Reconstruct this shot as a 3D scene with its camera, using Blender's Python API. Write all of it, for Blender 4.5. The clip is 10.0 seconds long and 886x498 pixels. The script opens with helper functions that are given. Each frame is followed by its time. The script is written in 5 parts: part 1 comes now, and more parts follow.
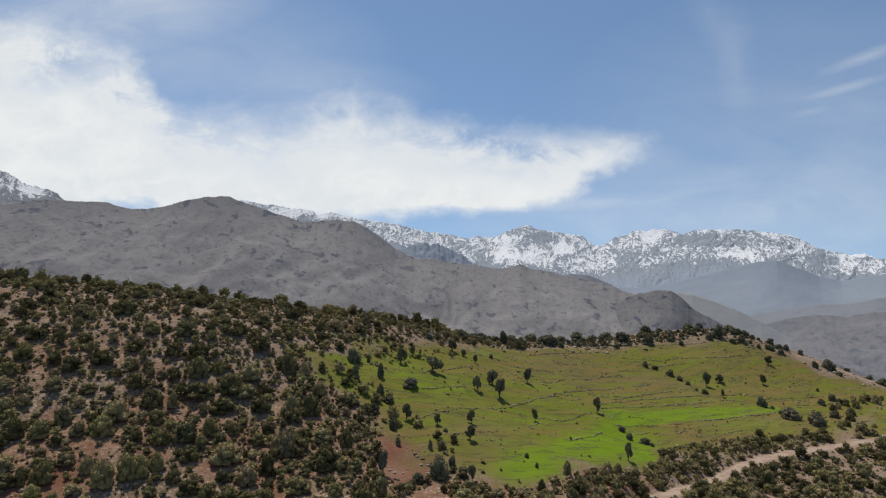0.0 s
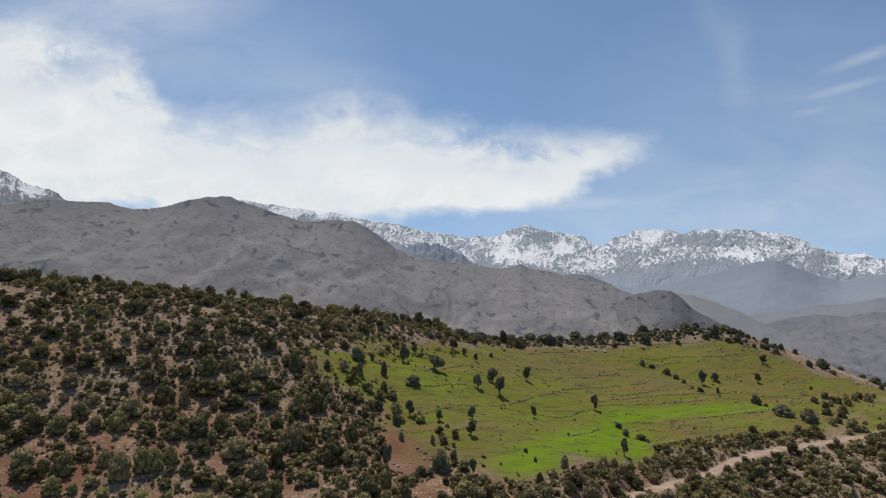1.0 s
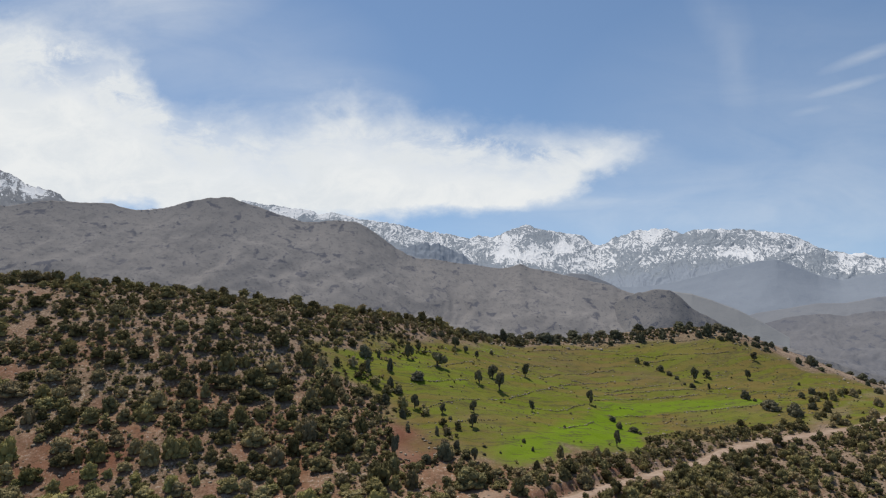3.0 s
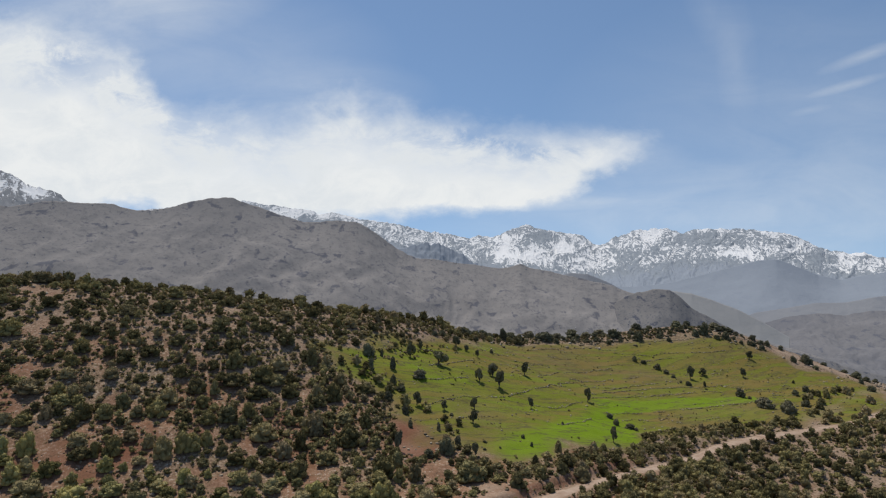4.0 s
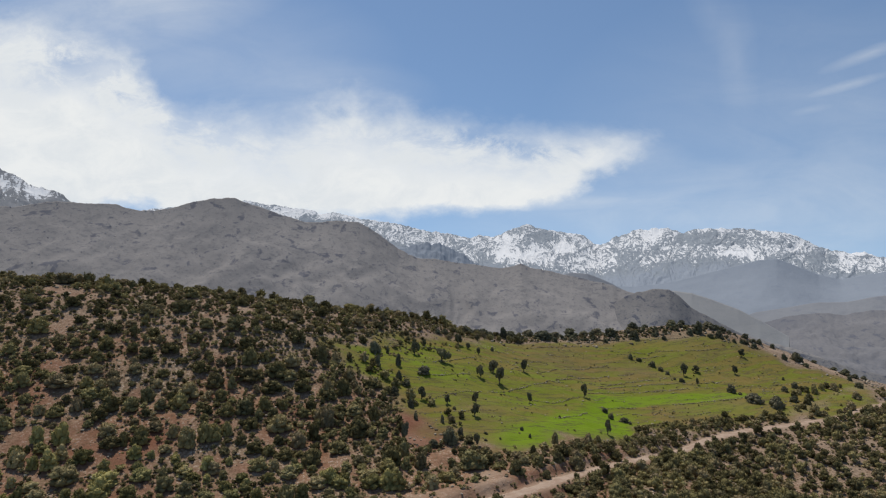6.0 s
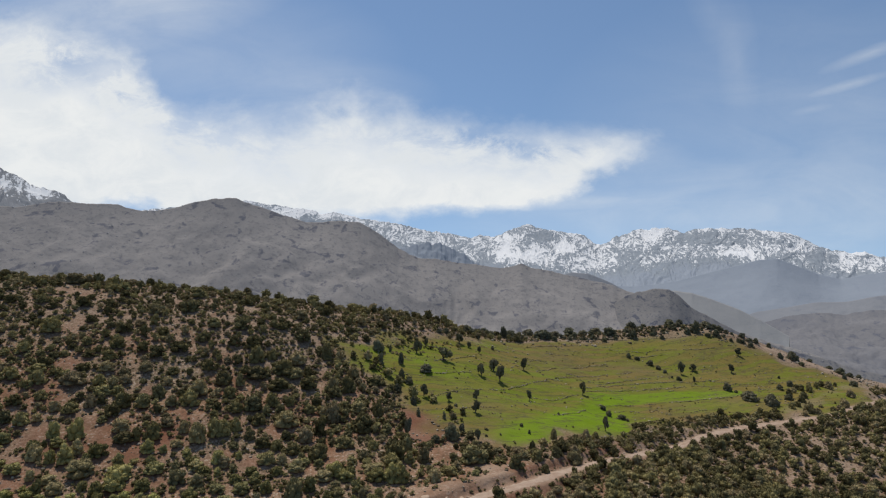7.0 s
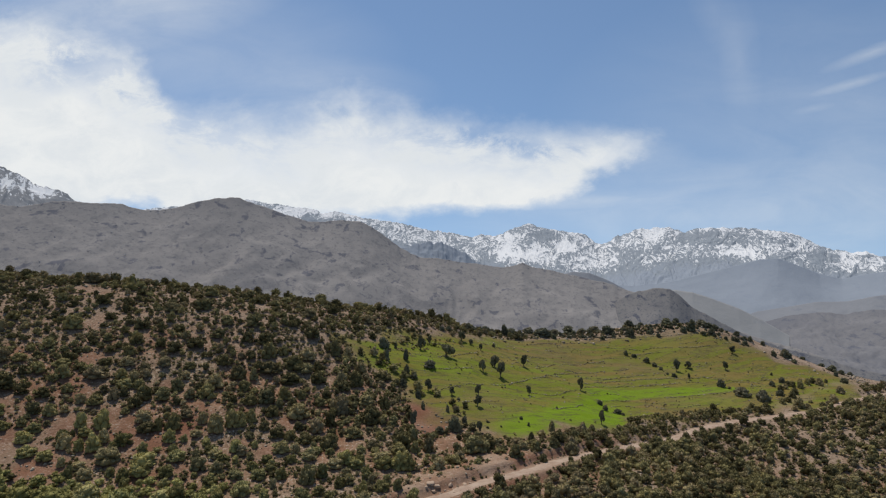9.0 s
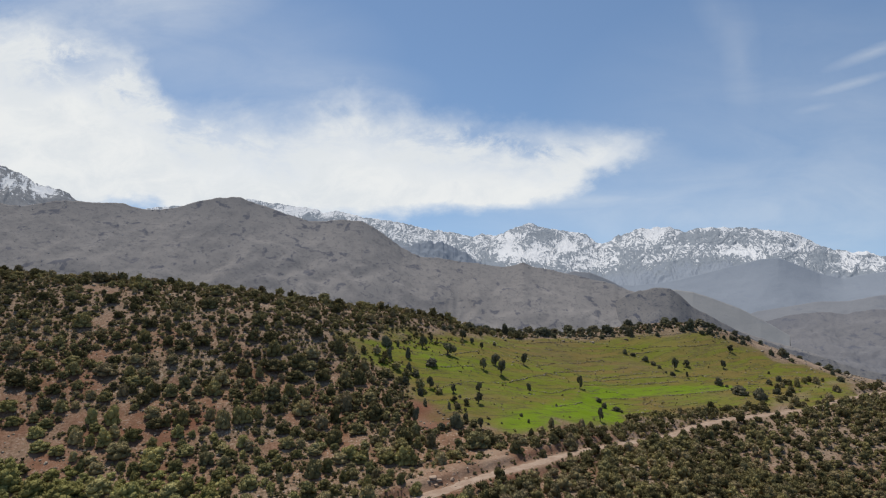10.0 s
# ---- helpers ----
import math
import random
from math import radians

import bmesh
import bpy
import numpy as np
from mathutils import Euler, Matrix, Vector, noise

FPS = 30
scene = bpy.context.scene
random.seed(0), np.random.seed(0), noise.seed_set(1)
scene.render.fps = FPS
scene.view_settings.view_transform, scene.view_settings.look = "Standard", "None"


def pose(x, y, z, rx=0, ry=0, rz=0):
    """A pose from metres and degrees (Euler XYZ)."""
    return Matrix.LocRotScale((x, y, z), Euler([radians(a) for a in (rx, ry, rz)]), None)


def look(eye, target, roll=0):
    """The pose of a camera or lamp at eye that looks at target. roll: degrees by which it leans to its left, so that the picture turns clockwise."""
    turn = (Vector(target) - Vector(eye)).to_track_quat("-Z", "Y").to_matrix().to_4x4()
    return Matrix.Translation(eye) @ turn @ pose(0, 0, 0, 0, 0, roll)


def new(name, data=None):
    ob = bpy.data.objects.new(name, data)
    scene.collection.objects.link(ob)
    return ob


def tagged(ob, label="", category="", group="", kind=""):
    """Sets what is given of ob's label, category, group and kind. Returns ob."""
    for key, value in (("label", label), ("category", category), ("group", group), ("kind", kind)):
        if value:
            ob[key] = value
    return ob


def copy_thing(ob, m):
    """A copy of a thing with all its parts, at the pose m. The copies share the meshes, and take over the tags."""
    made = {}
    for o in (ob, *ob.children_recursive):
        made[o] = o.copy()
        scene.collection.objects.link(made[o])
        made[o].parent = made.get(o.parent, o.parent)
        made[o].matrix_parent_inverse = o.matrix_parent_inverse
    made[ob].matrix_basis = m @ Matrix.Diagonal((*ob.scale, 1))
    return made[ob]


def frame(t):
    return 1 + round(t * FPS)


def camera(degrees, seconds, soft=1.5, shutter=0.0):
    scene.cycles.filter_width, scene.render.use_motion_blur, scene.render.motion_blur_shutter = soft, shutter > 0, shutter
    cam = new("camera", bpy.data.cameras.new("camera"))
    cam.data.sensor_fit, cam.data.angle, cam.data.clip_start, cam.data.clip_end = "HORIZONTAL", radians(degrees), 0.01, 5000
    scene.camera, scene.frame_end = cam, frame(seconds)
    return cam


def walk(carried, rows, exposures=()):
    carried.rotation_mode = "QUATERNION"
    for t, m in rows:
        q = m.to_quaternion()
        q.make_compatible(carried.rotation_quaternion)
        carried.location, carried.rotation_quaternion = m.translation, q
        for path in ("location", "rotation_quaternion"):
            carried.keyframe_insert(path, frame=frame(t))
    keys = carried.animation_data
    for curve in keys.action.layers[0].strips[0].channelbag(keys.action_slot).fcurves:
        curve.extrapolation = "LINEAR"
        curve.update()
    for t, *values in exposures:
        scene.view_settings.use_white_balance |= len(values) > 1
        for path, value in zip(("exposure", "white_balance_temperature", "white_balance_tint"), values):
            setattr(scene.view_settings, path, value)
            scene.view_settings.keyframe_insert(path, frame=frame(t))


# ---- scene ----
cam = camera(72.0, 10.0, 1.2)
METRES, EYE, TILT, LEAN, TURN = 22.0, 40.0, 2.5, 0.0, 0.0
ROWS = [
    (0.0, 0.0000, 0.0000, 0.0000, 0.000, 0.000, -0.000),
    (0.5, -0.0071, -0.0797, 0.0060, 0.000, -0.000, 0.000),
    (1.0, -0.0131, -0.1600, 0.0146, 0.007, -0.020, -0.010),
    (1.5, -0.0194, -0.2400, 0.0216, 0.020, -0.020, 0.030),
    (2.0, -0.0250, -0.3198, 0.0295, 0.026, -0.026, 0.060),
    (2.5, -0.0305, -0.3994, 0.0369, 0.033, -0.033, 0.070),
    (4.0, -0.0470, -0.6362, 0.0585, 0.046, -0.053, 0.140),
    (4.5, -0.0526, -0.7156, 0.0655, 0.059, -0.053, 0.150),
    (5.0, -0.0580, -0.7943, 0.0724, 0.072, -0.072, 0.180),
    (5.5, -0.0638, -0.8721, 0.0801, 0.092, -0.086, 0.160),
    (7.0, -0.0811, -1.1019, 0.1001, 0.165, -0.105, 0.160),
    (7.5, -0.0863, -1.1750, 0.1054, 0.191, -0.125, 0.150),
    (8.0, -0.0919, -1.2458, 0.1114, 0.217, -0.132, 0.140),
    (8.5, -0.0972, -1.3144, 0.1158, 0.250, -0.165, 0.140),
    (9.0, -0.1022, -1.3795, 0.1192, 0.283, -0.184, 0.110),
    (9.5, -0.1076, -1.4401, 0.1227, 0.316, -0.204, 0.090),
    (10.0, -0.1128, -1.4956, 0.1257, 0.343, -0.231, 0.070),
]
walk(cam, [(t, pose(0, 0, EYE, TILT, LEAN, TURN) @ pose(METRES * x, METRES * y, METRES * z, 90 + pitch, roll, yaw)) for t, x, y, z, yaw, pitch, roll in ROWS])

# ---- sun and sky ----
SUN_ELEVATION, SUN_BEARING = 67.0, -28.0  # degrees; the bearing from straight ahead, to the left
SUN_STRENGTH, SKY_STRENGTH = 3.6, 0.11
sun = new("sun", bpy.data.lights.new("sun", "SUN"))
sun.data.energy, sun.data.angle, sun.data.color = SUN_STRENGTH, radians(0.53), (1.0, 0.945, 0.865)
SUN_WAY = Vector((math.sin(radians(SUN_BEARING)) * math.cos(radians(SUN_ELEVATION)),
                  math.cos(radians(SUN_BEARING)) * math.cos(radians(SUN_ELEVATION)), math.sin(radians(SUN_ELEVATION))))
sun.matrix_world = look(SUN_WAY * 300, (0, 0, 0))


# ---- node helpers ----
def join(tree, value, socket):
    if isinstance(value, bpy.types.NodeSocket):
        tree.links.new(value, socket)
    else:
        socket.default_value = value


def calc(tree, op, a, b=0.0, c=0.0, clamp=False):
    n = tree.nodes.new("ShaderNodeMath")
    n.operation, n.use_clamp = op, clamp
    for value, socket in zip((a, b, c), n.inputs):
        join(tree, value, socket)
    return n.outputs[0]


def vec(tree, op, a, b=(0, 0, 0), out=0):
    n = tree.nodes.new("ShaderNodeVectorMath")
    n.operation = op
    join(tree, a, n.inputs[0])
    join(tree, b, n.inputs[1])
    return n.outputs[out]


def mapped(tree, v, scale=(1, 1, 1), turn=(0, 0, 0), shift=(0, 0, 0)):
    n = tree.nodes.new("ShaderNodeMapping")
    join(tree, v, n.inputs["Vector"])
    n.inputs["Scale"].default_value, n.inputs["Rotation"].default_value, n.inputs["Location"].default_value = scale, turn, shift
    return n.outputs[0]


def cloudy(tree, v, scale, detail=4.0, rough=0.55, warp=0.0):
    n = tree.nodes.new("ShaderNodeTexNoise")
    join(tree, v, n.inputs["Vector"])
    n.inputs["Scale"].default_value, n.inputs["Detail"].default_value = scale, detail
    n.inputs["Roughness"].default_value, n.inputs["Distortion"].default_value = rough, warp
    return n.outputs["Fac"]


def span(tree, v, a, b, lo=0.0, hi=1.0, kind="SMOOTHSTEP"):
    n = tree.nodes.new("ShaderNodeMapRange")
    n.interpolation_type = kind
    for value, socket in zip((v, a, b, lo, hi), n.inputs):
        join(tree, value, socket)
    return n.outputs[0]


def blend(tree, fac, a, b):
    n = tree.nodes.new("ShaderNodeMix")
    n.data_type = "RGBA"
    join(tree, fac, n.inputs[0])
    for value, socket in ((a, n.inputs[6]), (b, n.inputs[7])):
        join(tree, (*value, 1.0) if isinstance(value, tuple) else value, socket)
    return n.outputs[2]


def field_value(tree, name):
    n = tree.nodes.new("ShaderNodeAttribute")
    n.attribute_name = name
    return n.outputs["Fac"]


def place(tree):
    return tree.nodes.new("ShaderNodeTexCoord").outputs["Object"]


def surface(name):
    m = bpy.data.materials.new(name)
    m.use_nodes = True
    m.node_tree.nodes.clear()
    return m, m.node_tree


def finish(m, tree, colour, rough=0.9, bump=None, strength=0.3, distance=0.1, gloss=0.2, through_light=0.0):
    p = tree.nodes.new("ShaderNodeBsdfPrincipled")
    join(tree, (*colour, 1.0) if isinstance(colour, tuple) else colour, p.inputs["Base Color"])
    join(tree, rough, p.inputs["Roughness"])
    p.inputs["Specular IOR Level"].default_value = gloss
    if bump is not None:
        b = tree.nodes.new("ShaderNodeBump")
        b.inputs["Strength"].default_value, b.inputs["Distance"].default_value = strength, distance
        join(tree, bump, b.inputs["Height"])
        tree.links.new(b.outputs[0], p.inputs["Normal"])
    out = p.outputs[0]
    if through_light:
        t = tree.nodes.new("ShaderNodeBsdfTranslucent")
        join(tree, colour, t.inputs["Color"])
        mix = tree.nodes.new("ShaderNodeMixShader")
        mix.inputs[0].default_value = through_light
        tree.links.new(out, mix.inputs[1])
        tree.links.new(t.outputs[0], mix.inputs[2])
        out = mix.outputs[0]
    o = tree.nodes.new("ShaderNodeOutputMaterial")
    tree.links.new(out, o.inputs[0])
    return m


# ---- the sky: clear blue with a bank of bright cloud over the mountains ----
world = bpy.data.worlds.new("sky")
scene.world = world
world.use_nodes = True
wt = world.node_tree
wt.nodes.clear()
sky = wt.nodes.new("ShaderNodeTexSky")
sky.sky_type, sky.sun_disc = "NISHITA", False
sky.sun_elevation, sky.sun_rotation = radians(SUN_ELEVATION), radians(SUN_BEARING)
sky.altitude, sky.air_density, sky.dust_density, sky.ozone_density = 1500.0, 1.0, 0.5, 1.5
way = wt.nodes.new("ShaderNodeTexCoord").outputs["Generated"]
level = mapped(wt, way, turn=(radians(-TILT), 0, 0))
split = wt.nodes.new("ShaderNodeSeparateXYZ")
wt.links.new(level, split.inputs[0])
ahead = calc(wt, "MAXIMUM", split.outputs["Y"], 0.05)
flat = wt.nodes.new("ShaderNodeCombineXYZ")  # where the way meets a plane one unit ahead
wt.links.new(calc(wt, "DIVIDE", split.outputs["X"], ahead), flat.inputs[0])
wt.links.new(calc(wt, "DIVIDE", split.outputs["Z"], ahead), flat.inputs[1])
flat = flat.outputs[0]
coarse = cloudy(wt, mapped(wt, flat, (1.0, 1.7, 1)), 4.6, 8, 0.6, 0.35)
fine = cloudy(wt, mapped(wt, flat, (1.0, 1.6, 1), shift=(3, 1, 0)), 11.0, 8, 0.68, 0.4)
wisp = cloudy(wt, mapped(wt, flat, (1.0, 3.0, 1), (0, 0, 0.35), (7, 2, 0)), 4.0, 6, 0.6, 0.8)


def puff(cx, cy, rx, ry, high=1.0, turn=0.0):
    """One soft oval of cloud on that plane: 'high' at its heart, nought at its rim."""
    v = mapped(wt, vec(wt, "SUBTRACT", flat, (cx, cy, 0)), turn=(0, 0, -turn))
    r = vec(wt, "LENGTH", vec(wt, "DIVIDE", v, (rx, ry, 1)), out=1)
    return calc(wt, "MULTIPLY", calc(wt, "SUBTRACT", 1.0, r), high)


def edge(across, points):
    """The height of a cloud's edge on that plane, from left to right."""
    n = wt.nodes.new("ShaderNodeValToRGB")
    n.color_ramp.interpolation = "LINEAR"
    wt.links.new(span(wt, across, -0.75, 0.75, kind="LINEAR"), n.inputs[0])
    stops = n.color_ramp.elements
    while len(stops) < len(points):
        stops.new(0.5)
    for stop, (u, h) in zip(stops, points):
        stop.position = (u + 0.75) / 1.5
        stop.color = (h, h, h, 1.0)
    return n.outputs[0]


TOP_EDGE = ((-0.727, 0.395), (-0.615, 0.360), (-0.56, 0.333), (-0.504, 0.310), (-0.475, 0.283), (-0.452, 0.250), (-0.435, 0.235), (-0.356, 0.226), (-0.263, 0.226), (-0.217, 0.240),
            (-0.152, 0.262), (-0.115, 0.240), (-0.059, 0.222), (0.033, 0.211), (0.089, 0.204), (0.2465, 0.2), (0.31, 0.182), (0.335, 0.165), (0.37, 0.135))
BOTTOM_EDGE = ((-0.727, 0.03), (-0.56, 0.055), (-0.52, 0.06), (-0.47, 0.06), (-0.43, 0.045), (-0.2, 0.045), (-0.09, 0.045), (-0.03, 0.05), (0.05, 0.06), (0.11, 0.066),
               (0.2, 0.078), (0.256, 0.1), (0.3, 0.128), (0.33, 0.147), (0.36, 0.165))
sway = wt.nodes.new("ShaderNodeTexNoise")
wt.links.new(mapped(wt, flat, (1.0, 1.5, 1), shift=(1, 4, 0)), sway.inputs["Vector"])
sway.inputs["Scale"].default_value, sway.inputs["Detail"].default_value, sway.inputs["Roughness"].default_value = 9.0, 7.0, 0.62
drift = wt.nodes.new("ShaderNodeSeparateXYZ")
wt.links.new(vec(wt, "ADD", flat, vec(wt, "MULTIPLY", vec(wt, "SUBTRACT", sway.outputs["Color"], (0.5, 0.5, 0.5)), (0.13, 0.075, 0))), drift.inputs[0])
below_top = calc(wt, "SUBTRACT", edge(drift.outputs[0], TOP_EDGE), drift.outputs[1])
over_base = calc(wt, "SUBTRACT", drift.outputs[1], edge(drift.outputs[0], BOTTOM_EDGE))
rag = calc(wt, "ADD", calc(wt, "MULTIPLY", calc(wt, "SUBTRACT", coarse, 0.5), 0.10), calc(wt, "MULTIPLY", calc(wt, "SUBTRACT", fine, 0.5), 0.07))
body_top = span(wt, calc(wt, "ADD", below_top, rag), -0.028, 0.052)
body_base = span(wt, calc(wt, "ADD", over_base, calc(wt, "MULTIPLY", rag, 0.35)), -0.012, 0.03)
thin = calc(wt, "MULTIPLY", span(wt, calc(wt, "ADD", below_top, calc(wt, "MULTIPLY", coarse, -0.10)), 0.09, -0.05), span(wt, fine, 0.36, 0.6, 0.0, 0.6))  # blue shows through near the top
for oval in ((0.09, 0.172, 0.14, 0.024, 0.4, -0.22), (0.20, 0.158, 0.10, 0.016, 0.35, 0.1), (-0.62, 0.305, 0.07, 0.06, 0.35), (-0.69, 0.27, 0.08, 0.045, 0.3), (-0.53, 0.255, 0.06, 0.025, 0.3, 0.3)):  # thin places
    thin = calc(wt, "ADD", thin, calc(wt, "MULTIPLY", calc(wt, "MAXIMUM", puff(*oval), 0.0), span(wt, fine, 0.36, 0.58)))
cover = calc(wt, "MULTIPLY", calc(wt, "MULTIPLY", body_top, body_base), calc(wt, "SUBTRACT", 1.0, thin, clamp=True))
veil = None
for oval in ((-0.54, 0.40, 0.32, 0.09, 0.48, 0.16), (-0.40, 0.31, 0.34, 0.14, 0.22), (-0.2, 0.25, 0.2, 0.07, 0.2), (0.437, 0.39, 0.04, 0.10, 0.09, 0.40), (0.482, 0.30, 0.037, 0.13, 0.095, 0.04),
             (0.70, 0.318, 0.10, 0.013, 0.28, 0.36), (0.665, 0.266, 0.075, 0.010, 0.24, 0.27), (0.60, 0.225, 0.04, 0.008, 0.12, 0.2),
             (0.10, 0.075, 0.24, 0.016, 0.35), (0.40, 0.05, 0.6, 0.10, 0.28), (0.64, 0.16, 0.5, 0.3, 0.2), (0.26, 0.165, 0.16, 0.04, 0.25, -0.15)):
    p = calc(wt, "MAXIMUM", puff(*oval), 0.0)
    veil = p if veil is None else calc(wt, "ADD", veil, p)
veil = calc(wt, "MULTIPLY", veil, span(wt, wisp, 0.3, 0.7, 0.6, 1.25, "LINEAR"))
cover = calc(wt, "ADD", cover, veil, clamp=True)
around = calc(wt, "MULTIPLY", span(wt, cloudy(wt, mapped(wt, way, (1, 1, 2.2)), 1.6, 6, 0.6, 0.5), 0.46, 0.66), 0.12)  # unseen broken cloud over the rest of the sky, added for pale fill light
front = span(wt, split.outputs["Y"], 0.1, 0.4)
cover = calc(wt, "ADD", calc(wt, "MULTIPLY", cover, front), calc(wt, "MULTIPLY", around, calc(wt, "SUBTRACT", 1.0, front)))
cover = calc(wt, "MULTIPLY", cover, 0.97)
shade = blend(wt, span(wt, fine, 0.3, 0.65), (0.74, 0.775, 0.80), (0.845, 0.86, 0.855))
sky_light = wt.nodes.new("ShaderNodeBackground")
wt.links.new(vec(wt, "NORMALIZE", vec(wt, "ADD", way, (0, 0, 0.16))), sky.inputs["Vector"])  # thin dry air: little pale haze low down
wt.links.new(vec(wt, "MULTIPLY", sky.outputs[0], (1.06, 1.105, 1.07)), sky_light.inputs[0])
sky_light.inputs[1].default_value = SKY_STRENGTH
cloud_light = wt.nodes.new("ShaderNodeBackground")
wt.links.new(shade, cloud_light.inputs[0])
cloud_light.inputs[1].default_value = 1.0
both = wt.nodes.new("ShaderNodeMixShader")
wt.links.new(cover, both.inputs[0])
wt.links.new(sky_light.outputs[0], both.inputs[1])
wt.links.new(cloud_light.outputs[0], both.inputs[2])
wo = wt.nodes.new("ShaderNodeOutputWorld")
wt.links.new(both.outputs[0], wo.inputs[0])


# ---- materials ----
def ground_material():
    m, t = surface("hillside_soil_and_grass")
    at = place(t)
    broad, mid, fine_ = cloudy(t, at, 0.05, 4), cloudy(t, at, 0.35, 5, 0.6), cloudy(t, at, 2.2, 5, 0.7)
    soil = blend(t, span(t, mid, 0.35, 0.65), (0.20, 0.10, 0.057), (0.29, 0.172, 0.106))
    soil = blend(t, span(t, broad, 0.42, 0.62), soil, blend(t, span(t, fine_, 0.35, 0.65), (0.165, 0.112, 0.072), (0.305, 0.213, 0.14)))
    soil = blend(t, span(t, fine_, 0.47, 0.36, 0, 0.7), soil, (0.075, 0.056, 0.038))
    pebble = calc(t, "MULTIPLY", span(t, fine_, 0.55, 0.64), span(t, mid, 0.36, 0.54))
    soil = blend(t, pebble, soil, (0.42, 0.36, 0.29))
    herb = calc(t, "MULTIPLY", span(t, cloudy(t, at, 0.9, 5, 0.7), 0.52, 0.66), 0.5)
    soil = blend(t, herb, soil, blend(t, fine_, (0.06, 0.06, 0.028), (0.13, 0.12, 0.055)))
    soil = blend(t, calc(t, "MULTIPLY", field_value(t, "stony"), span(t, mid, 0.3, 0.6, 0.4, 0.9)), soil, blend(t, span(t, fine_, 0.35, 0.65), (0.165, 0.116, 0.079), (0.325, 0.237, 0.168)))
    red = calc(t, "MULTIPLY", field_value(t, "red"), span(t, mid, 0.25, 0.6, 0.6, 1.0))
    soil = blend(t, red, soil, blend(t, fine_, (0.15, 0.062, 0.036), (0.215, 0.10, 0.062)))
    bare = blend(t, mid, (0.27, 0.185, 0.125), (0.37, 0.275, 0.20))
    soil = blend(t, field_value(t, "bare"), soil, bare)
    # meadow: streaks of grass along the old terraces, thin and brownish in places
    rows = cloudy(t, mapped(t, mapped(t, at, turn=(0, 0, -0.42)), (0.05, 0.34, 0.0)), 1.0, 5, 0.6, 0.3)
    tuft = cloudy(t, at, 1.3, 5, 0.7)
    olive = blend(t, span(t, rows, 0.40, 0.58), (0.172, 0.122, 0.031), (0.130, 0.144, 0.012))
    olive = blend(t, span(t, tuft, 0.35, 0.7, 0.0, 0.5), olive, (0.188, 0.157, 0.048))
    olive = blend(t, span(t, cloudy(t, at, 3.2, 4, 0.7), 0.56, 0.68, 0, 0.55), olive, (0.07, 0.066, 0.028))
    # Thin dark lines paint the shaded faces of low terrace steps.
    ledge_shade = span(t, calc(t, "ABSOLUTE", calc(t, "SUBTRACT", rows, 0.5)), 0.004, 0.022, 0.8, 0.0)
    lush = blend(t, tuft, (0.124, 0.192, 0.006), (0.154, 0.222, 0.010))
    grass = blend(t, field_value(t, "lush"), olive, lush)
    dry = calc(t, "MULTIPLY", field_value(t, "dry"), span(t, tuft, 0.3, 0.65, 0.4, 1.0))
    grass = blend(t, dry, grass, blend(t, fine_, (0.13, 0.09, 0.042), (0.20, 0.145, 0.075)))
    grass = blend(t, calc(t, "MULTIPLY", ledge_shade, span(t, tuft, 0.3, 0.5)), grass, (0.085, 0.07, 0.035))
    colour = blend(t, field_value(t, "green"), soil, grass)
    # Distance haze put into the ground colour: it fades to blue-grey far out.
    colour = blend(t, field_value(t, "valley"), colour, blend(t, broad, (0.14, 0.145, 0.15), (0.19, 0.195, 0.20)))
    rough_ = calc(t, "ADD", fine_, calc(t, "MULTIPLY", mid, 1.5))
    return finish(m, t, colour, 0.95, rough_, 0.6, 0.25, 0.1)


def road_material():
    m, t = surface("packed_earth")
    at = place(t)
    mid, fine_ = cloudy(t, at, 0.4, 5, 0.6), cloudy(t, at, 3.0, 5, 0.7)
    colour = blend(t, span(t, mid, 0.3, 0.7), (0.30, 0.205, 0.145), (0.40, 0.30, 0.225))
    colour = blend(t, span(t, fine_, 0.55, 0.75, 0, 0.6), colour, (0.47, 0.39, 0.32))
    return finish(m, t, colour, 0.95, fine_, 0.5, 0.08, 0.1)


def leaf_material(name, dark, light, dry):
    m, t = surface(name)
    info = t.nodes.new("ShaderNodeObjectInfo").outputs["Random"]
    leaf = t.nodes.new("ShaderNodeNewGeometry").outputs["Random Per Island"]
    tone = calc(t, "FRACT", calc(t, "ADD", info, field_value(t, "tone")))
    colour = blend(t, calc(t, "ADD", calc(t, "MULTIPLY_ADD", calc(t, "POWER", tone, 1.5), 0.45, 0.08), calc(t, "MULTIPLY", leaf, 0.22)), dark, light)
    colour = blend(t, span(t, calc(t, "FRACT", calc(t, "MULTIPLY", tone, 3.77)), 0.5, 0.9, 0, 0.8), colour, vec(t, "MULTIPLY", colour, (0.94, 0.98, 1.10)))
    colour = blend(t, span(t, calc(t, "FRACT", calc(t, "MULTIPLY", tone, 7.31)), 0.6, 1.0, 0, 0.5), colour, dry)
    return finish(m, t, colour, 0.75, None, gloss=0.04, through_light=0.14)


def bark_material():
    m, t = surface("grey_bark")
    at = place(t)
    n = cloudy(t, mapped(t, at, (6, 6, 1.2)), 2.0, 5, 0.6)
    return finish(m, t, blend(t, n, (0.06, 0.045, 0.035), (0.17, 0.14, 0.11)), 0.9, n, 0.6, 0.05, 0.1)


